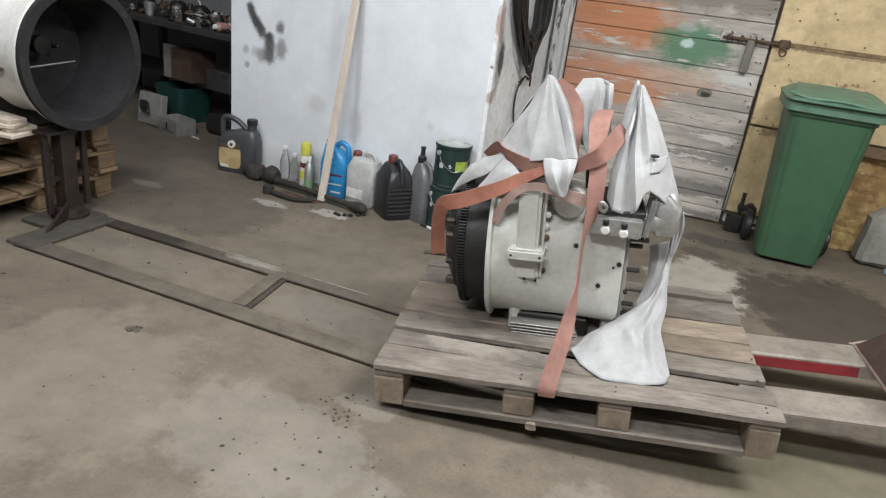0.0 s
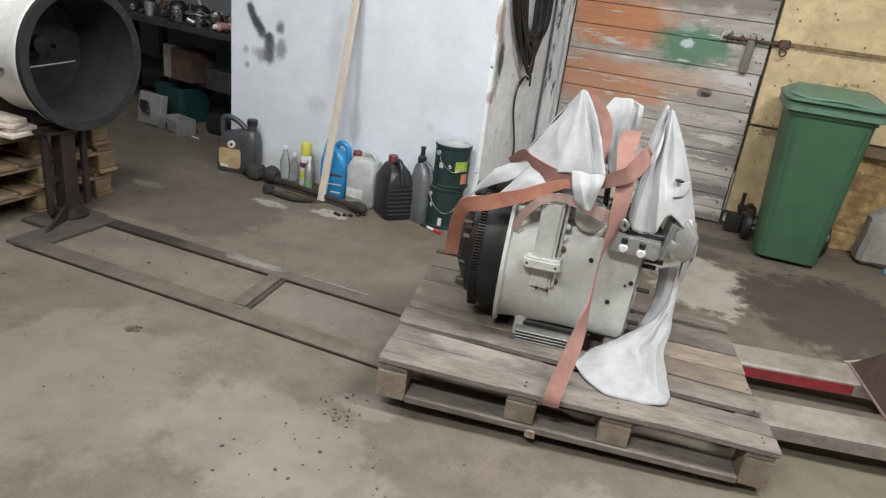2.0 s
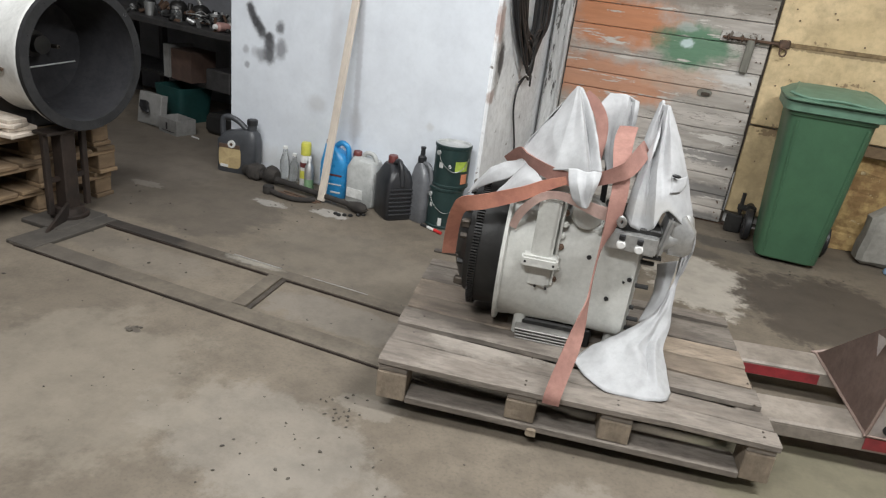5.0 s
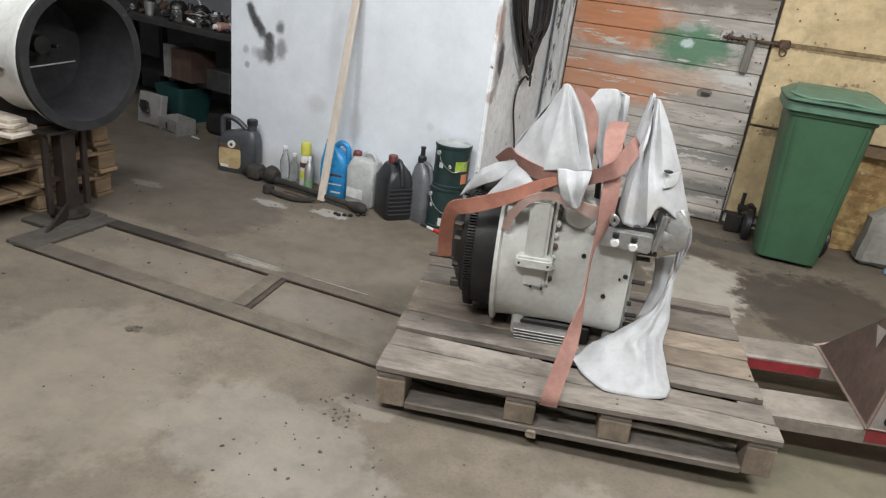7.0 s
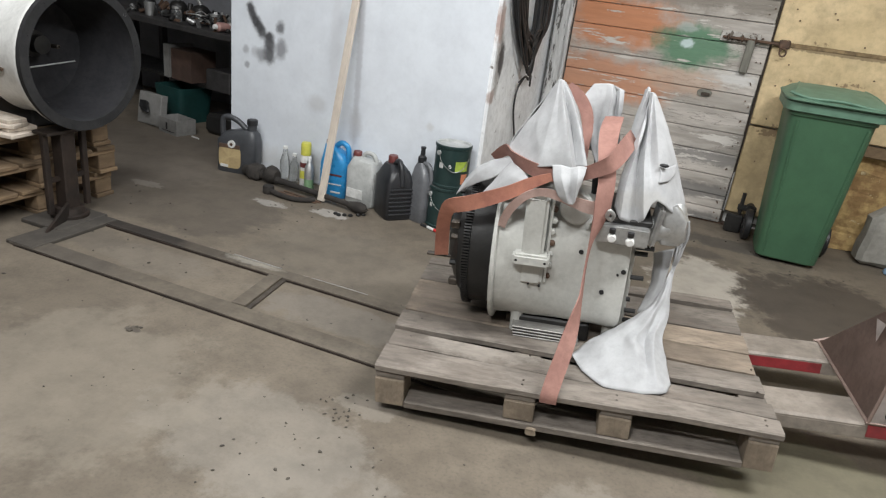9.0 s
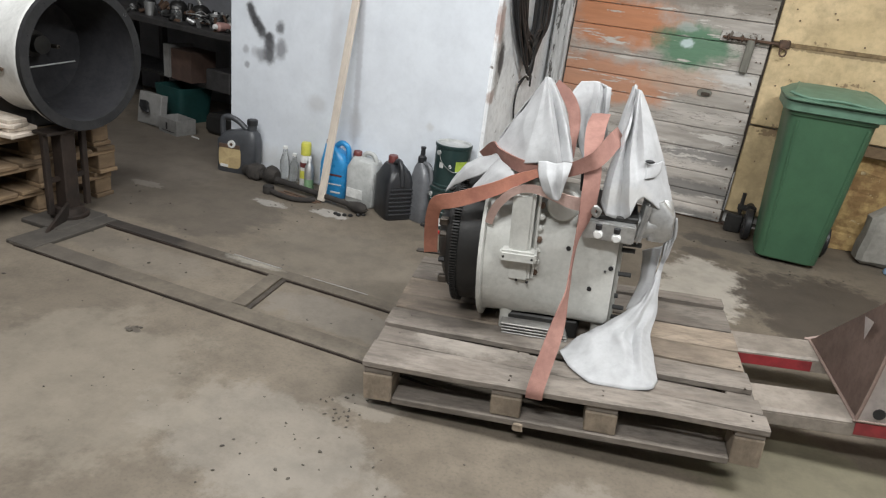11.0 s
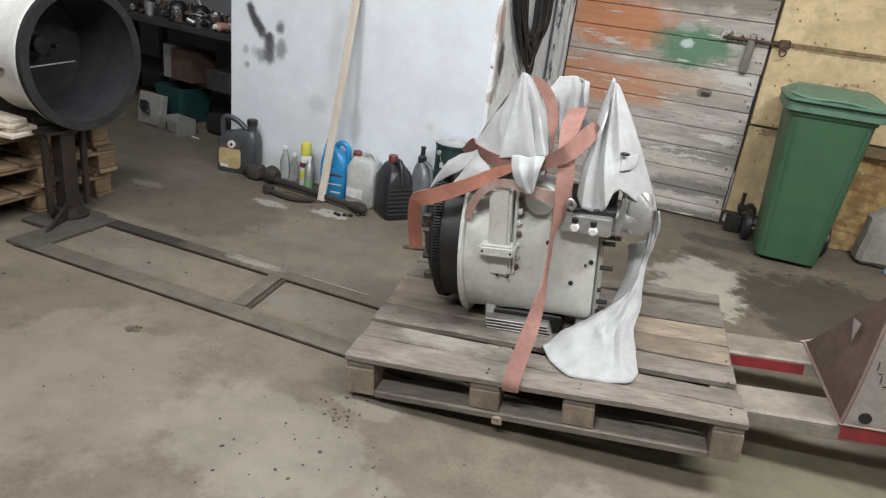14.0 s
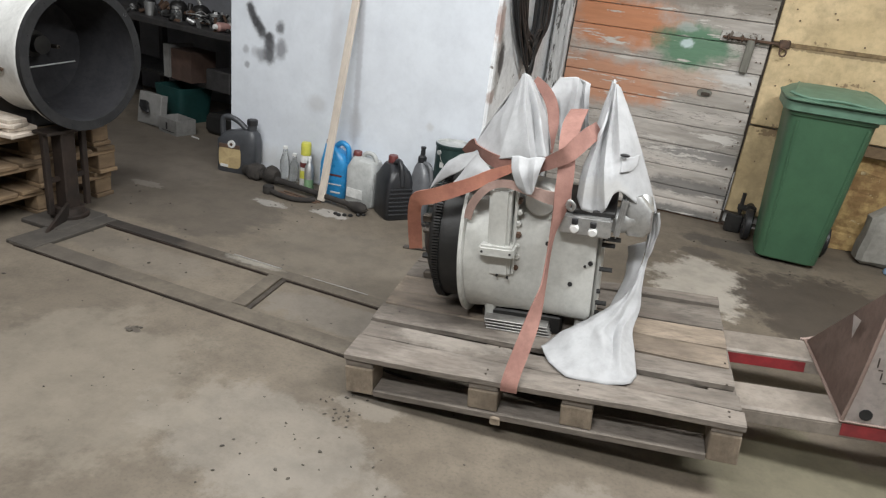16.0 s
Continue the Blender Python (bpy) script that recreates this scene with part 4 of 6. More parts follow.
left_skirt = cloth_patch((((0.320, 0.410, 0.755), (0.272, 0.410, 0.743), (0.215, 0.420, 0.708), (0.175, 0.430, 0.660), (0.145, 0.435, 0.597)),
                          ((0.331, 0.380, 0.755), (0.284, 0.370, 0.742), (0.237, 0.380, 0.713), (0.194, 0.400, 0.670), (0.161, 0.425, 0.614)),
                          ((0.350, 0.340, 0.745), (0.312, 0.330, 0.728), (0.275, 0.340, 0.699), (0.226, 0.375, 0.667), (0.180, 0.415, 0.630))), 9, 0.003)
strap_skirt = cloth_patch((((0.327, 0.345, 0.759), (0.309, 0.330, 0.738), (0.288, 0.330, 0.706), (0.263, 0.330, 0.672), (0.242, 0.330, 0.643)),
                           ((0.364, 0.295, 0.752), (0.343, 0.285, 0.732), (0.314, 0.290, 0.705), (0.284, 0.305, 0.676), (0.245, 0.330, 0.639)),
                           ((0.401, 0.265, 0.725), (0.375, 0.265, 0.712), (0.345, 0.270, 0.697), (0.304, 0.285, 0.677), (0.248, 0.330, 0.638))), 7, 0.002)
middle_peak = cloth_patch((((0.548, 0.530, 0.989), (0.533, 0.520, 0.964), (0.519, 0.510, 0.939), (0.541, 0.515, 0.915), (0.561, 0.520, 0.889)),
                           ((0.566, 0.530, 0.991), (0.562, 0.515, 0.957), (0.559, 0.505, 0.923), (0.563, 0.505, 0.867), (0.563, 0.490, 0.803)),
                           ((0.587, 0.535, 0.993), (0.590, 0.520, 0.951), (0.584, 0.515, 0.906), (0.581, 0.515, 0.837), (0.592, 0.495, 0.737)),
                           ((0.608, 0.530, 0.992), (0.608, 0.505, 0.956), (0.605, 0.495, 0.912), (0.602, 0.495, 0.848), (0.609, 0.490, 0.756)),
                           ((0.621, 0.540, 0.969), (0.626, 0.525, 0.932), (0.627, 0.520, 0.901), (0.630, 0.515, 0.847), (0.640, 0.520, 0.771)),
                           ((0.631, 0.530, 0.979), (0.633, 0.510, 0.949), (0.635, 0.505, 0.914), (0.640, 0.510, 0.871), (0.651, 0.520, 0.792)),
                           ((0.645, 0.535, 0.976), (0.645, 0.520, 0.948), (0.646, 0.520, 0.918), (0.646, 0.530, 0.879), (0.656, 0.540, 0.807))), 9, 0.003)
back_lobe = cloth_patch((((0.712, 0.560, 0.982), (0.698, 0.540, 0.927), (0.687, 0.520, 0.886), (0.679, 0.490, 0.837)),
                         ((0.717, 0.540, 0.994), (0.706, 0.505, 0.940), (0.697, 0.485, 0.895), (0.693, 0.450, 0.830)),
                         ((0.725, 0.540, 0.988), (0.718, 0.510, 0.941), (0.714, 0.480, 0.898), (0.712, 0.450, 0.843))), 8, 0.002)
right_peak = cloth_patch((((0.723, 0.500, 0.981), (0.715, 0.480, 0.929), (0.701, 0.445, 0.872), (0.664, 0.330, 0.768), (0.654, 0.295, 0.669)),
                          ((0.723, 0.485, 0.985), (0.716, 0.445, 0.923), (0.704, 0.375, 0.857), (0.680, 0.295, 0.745), (0.676, 0.265, 0.641)),
                          ((0.723, 0.475, 0.988), (0.719, 0.445, 0.892), (0.710, 0.392, 0.814), (0.711, 0.328, 0.734), (0.722, 0.288, 0.625)),
                          ((0.726, 0.470, 0.990), (0.725, 0.410, 0.900), (0.723, 0.350, 0.818), (0.729, 0.290, 0.748), (0.745, 0.270, 0.646)),
                          ((0.728, 0.470, 0.988), (0.735, 0.415, 0.901), (0.742, 0.360, 0.809), (0.752, 0.305, 0.747), (0.763, 0.288, 0.690)),
                          ((0.729, 0.470, 0.988), (0.746, 0.400, 0.905), (0.764, 0.345, 0.816), (0.774, 0.315, 0.756), (0.782, 0.300, 0.699)),
                          ((0.734, 0.475, 0.986), (0.767, 0.430, 0.901), (0.797, 0.380, 0.811), (0.817, 0.360, 0.739), (0.833, 0.330, 0.660)),
                          ((0.740, 0.485, 0.978), (0.783, 0.460, 0.897), (0.827, 0.440, 0.799), (0.859, 0.430, 0.714), (0.899, 0.415, 0.607)),
                          ((0.740, 0.520, 0.974), (0.782, 0.540, 0.879), (0.829, 0.540, 0.772), (0.865, 0.530, 0.683), (0.898, 0.520, 0.592))), 9, 0.0035)
tear_lip = cloth_patch((((0.749, 0.360, 0.789), (0.754, 0.340, 0.767), (0.769, 0.315, 0.753)),
                        ((0.773, 0.335, 0.794), (0.777, 0.322, 0.775), (0.777, 0.310, 0.754)),
                        ((0.804, 0.360, 0.793), (0.801, 0.342, 0.773), (0.790, 0.322, 0.754)),
                        ((0.825, 0.390, 0.795), (0.821, 0.365, 0.769), (0.805, 0.340, 0.753))), 7, 0.0015)
tail = cloth_patch((((0.880, 0.490, 0.580), (0.886, 0.470, 0.483), (0.877, 0.440, 0.397), (0.835, 0.385, 0.314), (0.734, 0.330, 0.245), (0.643, 0.285, 0.195), (0.610, 0.255, 0.169), (0.596, 0.237, 0.166)),
                    ((0.885, 0.480, 0.585), (0.890, 0.460, 0.494), (0.876, 0.430, 0.405), (0.845, 0.375, 0.334), (0.772, 0.310, 0.276), (0.700, 0.255, 0.232), (0.674, 0.195, 0.201), (0.630, 0.156, 0.164)),
                    ((0.892, 0.480, 0.586), (0.896, 0.465, 0.499), (0.880, 0.440, 0.406), (0.853, 0.380, 0.342), (0.806, 0.315, 0.287), (0.748, 0.250, 0.242), (0.739, 0.170, 0.205), (0.693, 0.084, 0.164)),
                    ((0.897, 0.470, 0.590), (0.899, 0.460, 0.508), (0.881, 0.435, 0.410), (0.860, 0.375, 0.352), (0.826, 0.315, 0.295), (0.782, 0.235, 0.254), (0.798, 0.165, 0.221), (0.770, 0.082, 0.164)),
                    ((0.903, 0.470, 0.591), (0.906, 0.465, 0.513), (0.884, 0.440, 0.413), (0.869, 0.385, 0.353), (0.843, 0.335, 0.289), (0.818, 0.268, 0.237), (0.822, 0.182, 0.211), (0.817, 0.082, 0.164)),
                    ((0.906, 0.460, 0.595), (0.911, 0.460, 0.522), (0.887, 0.440, 0.420), (0.877, 0.392, 0.355), (0.865, 0.342, 0.294), (0.842, 0.265, 0.257), (0.843, 0.160, 0.219), (0.859, 0.091, 0.165)),
                    ((0.909, 0.460, 0.596), (0.916, 0.460, 0.531), (0.890, 0.445, 0.424), (0.882, 0.400, 0.354), (0.876, 0.350, 0.296), (0.861, 0.290, 0.246), (0.868, 0.195, 0.208), (0.881, 0.101, 0.167)),
                    ((0.911, 0.460, 0.596), (0.918, 0.460, 0.537), (0.894, 0.450, 0.427), (0.886, 0.405, 0.354), (0.887, 0.365, 0.292), (0.874, 0.305, 0.240), (0.887, 0.235, 0.202), (0.901, 0.152, 0.168))), 8, 0.006)
inner_tail = cloth_patch((((0.829, 0.530, 0.442), (0.834, 0.510, 0.398), (0.829, 0.470, 0.340), (0.798, 0.410, 0.266)),
                          ((0.857, 0.510, 0.462), (0.857, 0.480, 0.415), (0.848, 0.440, 0.358), (0.816, 0.390, 0.280)),
                          ((0.890, 0.500, 0.479), (0.878, 0.470, 0.413), (0.866, 0.420, 0.360), (0.839, 0.380, 0.301))), 7, 0.003)
left_back = cloth_patch((((0.434, 0.480, 0.993), (0.391, 0.460, 0.920), (0.351, 0.450, 0.859), (0.317, 0.440, 0.802), (0.301, 0.430, 0.764)),
                         ((0.448, 0.470, 1.001), (0.426, 0.533, 0.931), (0.404, 0.579, 0.861), (0.382, 0.621, 0.790), (0.360, 0.660, 0.720)),
                         ((0.448, 0.470, 1.001), (0.461, 0.533, 0.931), (0.474, 0.579, 0.861), (0.487, 0.621, 0.790), (0.500, 0.660, 0.720)),
                         ((0.463, 0.480, 0.993), (0.502, 0.460, 0.925), (0.524, 0.450, 0.875), (0.541, 0.430, 0.815), (0.552, 0.410, 0.770))), 6, 0.004)
middle_back = cloth_patch((((0.548, 0.530, 0.989), (0.533, 0.520, 0.964), (0.519, 0.510, 0.939), (0.541, 0.515, 0.915), (0.561, 0.520, 0.889)),
                           ((0.598, 0.540, 0.991), (0.588, 0.586, 0.929), (0.579, 0.620, 0.866), (0.569, 0.651, 0.803), (0.560, 0.680, 0.740)),
                           ((0.598, 0.540, 0.991), (0.613, 0.586, 0.929), (0.629, 0.620, 0.866), (0.644, 0.651, 0.803), (0.660, 0.680, 0.740)),
                           ((0.645, 0.535, 0.976), (0.645, 0.520, 0.948), (0.646, 0.520, 0.918), (0.646, 0.530, 0.879), (0.656, 0.540, 0.807))), 6, 0.004)
right_back = cloth_patch((((0.712, 0.560, 0.982), (0.707, 0.550, 0.950), (0.701, 0.540, 0.915), (0.689, 0.520, 0.875), (0.679, 0.490, 0.837)),
                          ((0.730, 0.490, 0.983), (0.723, 0.559, 0.912), (0.715, 0.611, 0.842), (0.708, 0.657, 0.771), (0.700, 0.700, 0.700)),
                          ((0.730, 0.490, 0.983), (0.758, 0.553, 0.897), (0.785, 0.599, 0.812), (0.813, 0.641, 0.726), (0.840, 0.680, 0.640)),
                          ((0.740, 0.485, 0.978), (0.783, 0.460, 0.897), (0.827, 0.440, 0.799), (0.859, 0.430, 0.714), (0.899, 0.415, 0.607))), 6, 0.004)
white_sheet = thing("white_sheet", "crumpled white cotton sheet draped over the gearbox and pallet", "cloth")
for piece in (left_back, middle_back, right_back, left_peak, pendant, left_skirt, strap_skirt, middle_peak, back_lobe, right_peak, tear_lip, tail, inner_tail):
    cloth(piece, white_sheet)
# black bead paints the dark inside the sheet's tear
bm = bmesh.new()
bmesh.ops.create_icosphere(bm, subdivisions=2, radius=1.0, matrix=pose(0.782, 0.330, 0.802, 0, 8, 20) @ Matrix.Diagonal((0.016, 0.007, 0.006, 1)))
part("torn_hole", bm, RUBBER, white_sheet, "small dark tear in the sheet", True)

# webbing
straps = thing("lashing_strap", "faded orange lashing strap wound over the gearbox", "strap")
part("webbing", ribbon([(0.121, 0.360, 0.402), (0.124, 0.340, 0.467), (0.132, 0.305, 0.542), (0.145, 0.275, 0.591), (0.164, 0.255, 0.620), (0.217, 0.240, 0.640), (0.285, 0.230, 0.670), (0.345, 0.235, 0.696), (0.399, 0.245, 0.725), (0.460, 0.255, 0.751)],
                       (0.046, 0.046, 0.044, 0.044, 0.05, 0.048, 0.046, 0.042, 0.036, 0.024), ((1, 0.25, 0.1), (1, 0.25, 0.1), (1, 0.25, 0), (0.9, 0.2, -0.5), (0.6, 0.1, -0.9), (0.25, 0, -1), (0.12, 0, -1), (0.1, 0, -1), (0.05, -0.05, -1), (0, -0.1, -1))), STRAPBRIGHT, straps, "bright orange webbing", True)
part("webbing", ribbon([(0.324, 0.265, 0.569), (0.333, 0.255, 0.605), (0.355, 0.245, 0.648), (0.394, 0.235, 0.690), (0.439, 0.230, 0.707), (0.485, 0.230, 0.702), (0.538, 0.230, 0.688), (0.589, 0.235, 0.676), (0.644, 0.245, 0.678)],
                       (0.024, 0.026, 0.026, 0.024, 0.024, 0.028, 0.034, 0.042, 0.05), ((0.8, 0, -0.5), (0.75, 0, -0.6), (0.6, 0, -0.8), (0.2, 0, -1), (0, 0, -1), (0, 0, -1), (0, 0, -1), (0, 0.1, -1), (0, 0.1, -1))), STRAPDARK, straps, "dirt-greyed webbing", True)
part("webbing", ribbon([(0.257, 0.470, 0.729), (0.303, 0.420, 0.773), (0.336, 0.340, 0.772), (0.387, 0.285, 0.764), (0.442, 0.265, 0.756), (0.502, 0.265, 0.753), (0.557, 0.255, 0.773), (0.597, 0.240, 0.797), (0.626, 0.240, 0.816), (0.648, 0.280, 0.834), (0.671, 0.360, 0.847), (0.694, 0.460, 0.849)],
                       (0.03, 0.04, 0.046, 0.044, 0.042, 0.04, 0.04, 0.044, 0.05, 0.052, 0.052, 0.05), ((0.3, 0.3, -1), (0.3, 0.2, -1), (0.4, 0, -1), (0.2, 0, -1), (0.1, 0, -1), (0, 0, -1), (0.05, 0, -1), (0.2, 0, -1), (0.4, 0, -0.9), (0.6, 0, -0.8), (0.65, 0.1, -0.75), (0.65, 0.1, -0.7))), STRAP, straps, "", True)
part("webbing", ribbon([(0.624, 0.470, 0.902), (0.614, 0.410, 0.876), (0.611, 0.350, 0.844), (0.615, 0.285, 0.804), (0.620, 0.250, 0.757), (0.619, 0.235, 0.706), (0.614, 0.230, 0.639), (0.600, 0.220, 0.563), (0.595, 0.200, 0.486), (0.593, 0.160, 0.419), (0.583, 0.110, 0.356), (0.567, 0.055, 0.287), (0.548, 0.005, 0.216), (0.539, -0.020, 0.173), (0.538, -0.022, 0.146)],
                       (0.058, 0.06, 0.056, 0.052, 0.05, 0.05, 0.046, 0.046, 0.046, 0.046, 0.046, 0.048, 0.05, 0.05, 0.05), ((1, 0, 0.2), (1, 0, 0.1), (1, 0, 0.1), (1, 0, 0.1), (1, 0.1, 0), (1, 0.2, 0), (0.75, 0.6, 0), (0.25, 1, 0.1), (0.12, 1, 0.2), (0.2, 1, 0.2), (0.6, 0.8, 0.2), (1, 0.3, 0.1), (1, 0, 0.1), (1, 0, 0), (1, 0, 0))), STRAP, straps, "", True)
part("webbing", ribbon([(0.471, 0.500, 0.980), (0.500, 0.490, 0.960), (0.524, 0.480, 0.932), (0.540, 0.470, 0.897), (0.547, 0.460, 0.854), (0.545, 0.440, 0.813), (0.545, 0.410, 0.769)],
                       (0.03, 0.034, 0.038, 0.038, 0.034, 0.03, 0.026), ((0.8, 0, 0.6), (0.8, 0, 0.6), (0.9, 0, 0.45), (1, 0, 0.2), (1, 0, 0), (1, 0, -0.1), (1, 0, 0))), STRAP, straps, "", True)
part("buckle", tube([(0.634, 0.235, 0.658), (0.641, 0.230, 0.675), (0.655, 0.235, 0.661), (0.648, 0.240, 0.644), (0.634, 0.236, 0.656)], 0.006, 8), ALU, straps, "small bright metal buckle")

# ---------------------------------------------------------------- hand pallet truck; origin on the floor under its fork tips
truck = thing("pallet_truck", "worn red hand pallet truck with its forks under the pallet", "pallet truck")
REACH = 1.168
for y in (-0.192, 0.192):
    fork = bmesh.new()
    sec = ((-0.078, 0.045), (-0.078, 0.092), (-0.070, 0.100), (0.070, 0.100), (0.078, 0.092), (0.078, 0.045), (0.068, 0.045), (0.068, 0.088), (-0.068, 0.088), (-0.068, 0.045))
    ends = []
    for x, drop in ((-0.02, 0.03), (0.10, 0.0), (0.6, 0.0), (1.0, 0.0), (REACH + 0.34, 0.0)):
        ends.append([fork.verts.new((x, y + a * (0.8 if drop else 1), max(b - drop * (b > 0.06), 0.045))) for a, b in sec])
    for p, q in zip(ends, ends[1:]):
        for i in range(len(sec)):
            fork.faces.new((p[i], p[(i + 1) % len(sec)], q[(i + 1) % len(sec)], q[i]))
    f = part("fork", fork, JACKWORN, truck, "dusty worn steel fork")
    for s in (-1, 1):
        red = box(0.1, REACH - 0.02 if s * y < 0 else REACH + 0.34, y + s * 0.0785 - 0.0008, y + s * 0.0785 + 0.0008, 0.047, 0.086)
        part("fork_side", red, JACKRED if s * y < 0 else JACKWORN, f, "red painted fork side" if s * y < 0 else "")
    part("load_wheel", lathe([(0.036, 0), (0.038, 0.004), (0.038, 0.056), (0.036, 0.06)], (0.16, y - 0.03, 0.038), (0.16, y + 1, 0.038), 20), RUBBER, truck, "", True)
    part("push_rod", rod((0.2, y, 0.055), (1.3, y, 0.06), 0.009, 8), STEELDARK, truck)
# triangular front plate, near-upright cheeks, base
def prism(corners, thick):
    """A flat plate of that outline, thickened along its normal."""
    bm = bmesh.new()
    vs = [bm.verts.new(c) for c in corners]
    bm.faces.new(vs)
    bmesh.ops.solidify(bm, geom=bm.faces[:], thickness=thick)
    return bm


part("front_plate", prism(((REACH, -0.266, 0.101), (REACH + 0.01, 0.264, 0.101), (REACH + 0.055, -0.19, 0.50), (REACH + 0.05, -0.262, 0.50)), 0.008), JACKROSE, truck, "dulled reddish triangular plate")
part("window", prism(((REACH + 0.022, -0.150, 0.385), (REACH + 0.020, -0.085, 0.375), (REACH + 0.014, -0.135, 0.315)), 0.002), JACKPALE, truck, "pale triangular opening")
for s in (-1, 1):
    cheek = part("cheek_plate", prism(((REACH + 0.001, s * 0.272, 0.101), (REACH + 0.34, s * 0.272, 0.101), (REACH + 0.34, s * 0.272, 0.50 if s < 0 else 0.14), (REACH + 0.05, s * 0.270, 0.50 if s < 0 else 0.12)), 0.007),
                 JACKPALE, truck, "scuffed pale side plate with a round hole")
    part("plate_edge", tube([(REACH - 0.003, s * 0.270, 0.102), (REACH + 0.02, s * 0.270, 0.26 if s < 0 else 0.11), (REACH + 0.047, s * 0.269, 0.50 if s < 0 else 0.12)], 0.006, 6), JACKROSE, cheek, "worn reddish edge")
    if s < 0:
        part("round_hole", lathe([(0.018, 0), (0.018, 0.010)], (REACH + 0.055, s * 0.266, 0.136), (REACH + 0.055, s * 1.0, 0.136), 20), RUBBER, cheek)
    part("weld", tube([(REACH - 0.01, s * 0.271, 0.103), (REACH + 0.2, s * 0.273, 0.103), (REACH + 0.34, s * 0.273, 0.103)], 0.005, 6), JACKROSE, cheek)
    part("base_side", box(REACH, REACH + 0.34, s * 0.2725 - 0.002, s * 0.2725 + 0.002, 0.055, 0.096), JACKRED, truck, "red painted base edge")
part("weld", tube([(REACH - 0.004, -0.268, 0.103), (REACH + 0.006, 0.266, 0.103)], 0.005, 6, None, 3), JACKROSE, truck, "dull weld seam")
for k, (x, z, w, h) in enumerate(((0.052, 0.29, 0.012, 0.003), (0.046, 0.30, 0.003, 0.03), (0.062, 0.26, 0.003, 0.024), (0.07, 0.25, 0.02, 0.003))):
    part("faded_mark", box(REACH + x, REACH + x + w, -0.2815, -0.279, z, z + h), STEELDARK, truck)
part("rear_plate", box(REACH + 0.34, REACH + 0.36, -0.272, 0.272, 0.06, 0.50, 0.004), JACKRED, truck, "red rear plate")
part("pump", lathe([(0.05, 0), (0.05, 0.25), (0.035, 0.26), (0.035, 0.38)], (REACH + 0.42, 0, 0.10), (REACH + 0.42, 0, 1), 20), STEELDARK, truck, "", True)
for s in (-1, 1):
    part("steer_wheel", lathe([(0.085, 0), (0.09, 0.006), (0.09, 0.044), (0.085, 0.05)], (REACH + 0.42, s * 0.07 - 0.025, 0.09), (REACH + 0.42, s * 0.07 + 1, 0.09), 28), RUBBER, truck, "", True)
part("axle", rod((REACH + 0.42, -0.07, 0.09), (REACH + 0.42, 0.07, 0.09), 0.015, 12), STEELDARK, truck)

# ---------------------------------------------------------------- green wheeled bin
bin_ob = thing("wheeled_bin", "green plastic two-wheeled rubbish bin with a dusty closed lid", "bin", pose(0.578, 4.30, 0, 0, 0, 1))
part("body", loft([(0.02, 0, 0, 0.158, 0.17, 7), (0.028, 0, 0, 0.166, 0.178, 7), (0.45, -0.002, -0.01, 0.190, 0.215, 8), (0.84, -0.005, -0.02, 0.212, 0.248, 8),
                   (0.845, -0.005, -0.02, 0.222, 0.258, 8), (0.88, -0.005, -0.02, 0.224, 0.260, 8)], 56), BINGREEN, bin_ob, "", True)
part("rim", loft([(0.865, 0.0, -0.02, 0.235, 0.272, 8), (0.869, 0.0, -0.02, 0.248, 0.282, 8), (0.913, 0.0, -0.02, 0.250, 0.284, 8), (0.917, 0.0, -0.02, 0.244, 0.278, 8)], 56), BINLID, bin_ob, "", True)
lid = loft([(0.918, 0.0, -0.03, 0.250, 0.292, 8), (0.924, 0.0, -0.03, 0.257, 0.300, 8), (0.932, 0.0, -0.03, 0.257, 0.300, 8), (0.940, 0.0, -0.02, 0.243, 0.28, 6),
            (0.962, 0.0, 0.02, 0.215, 0.22, 5), (0.976, 0.0, 0.06, 0.18, 0.15, 4), (0.981, 0.0, 0.08, 0.11, 0.08, 3)], 56)
lid = part("lid", lid, BINLID, bin_ob, "paler dusty green lid", True)
part("lip", tube([(-0.24, -0.27, 0.957), (-0.15, -0.305, 0.942), (-0.0, -0.312, 0.948), (0.12, -0.31, 0.938), (0.235, -0.285, 0.931)], 0.008, 10), BINLID, lid, "", True)
part("lid_ridge", tube([(-0.22, -0.24, 0.942), (-0.195, -0.05, 0.967), (-0.17, 0.15, 0.975)], 0.008, 8), BINLID, lid)
part("lid_ridge", tube([(0.22, -0.24, 0.942), (0.195, -0.05, 0.967), (0.17, 0.15, 0.975)], 0.008, 8), BINLID, lid)
part("handle_bar", rod((-0.2, 0.275, 0.90), (0.2, 0.275, 0.90), 0.014, 12), BINGREEN, bin_ob)
for x in (-0.13, 0.13):
    part("front_rib", tube([(x * 0.95, -0.176, 0.06), (x * 1.12, -0.222, 0.45), (x * 1.3, -0.264, 0.82)], 0.007, 8), BINGREEN, bin_ob)
for s in (-1, 1):
    w = part("wheel", lathe([(0.085, 0), (0.095, 0.008), (0.095, 0.036), (0.085, 0.044)], (s * 0.215 - 0.022, 0.16, 0.0955), (s * 0.215 + 1, 0.16, 0.0955), 28), RUBBER, bin_ob, "black rubber wheel", True)
    part("hub", lathe([(0.035, 0), (0.03, 0.008)], (s * 0.215 + s * 0.02, 0.16, 0.0955), (s * 2, 0.16, 0.0955), 16), BLACKIRON, w)
part("axle", rod((-0.22, 0.16, 0.0955), (0.22, 0.16, 0.0955), 0.010, 10), STEELDARK, bin_ob)

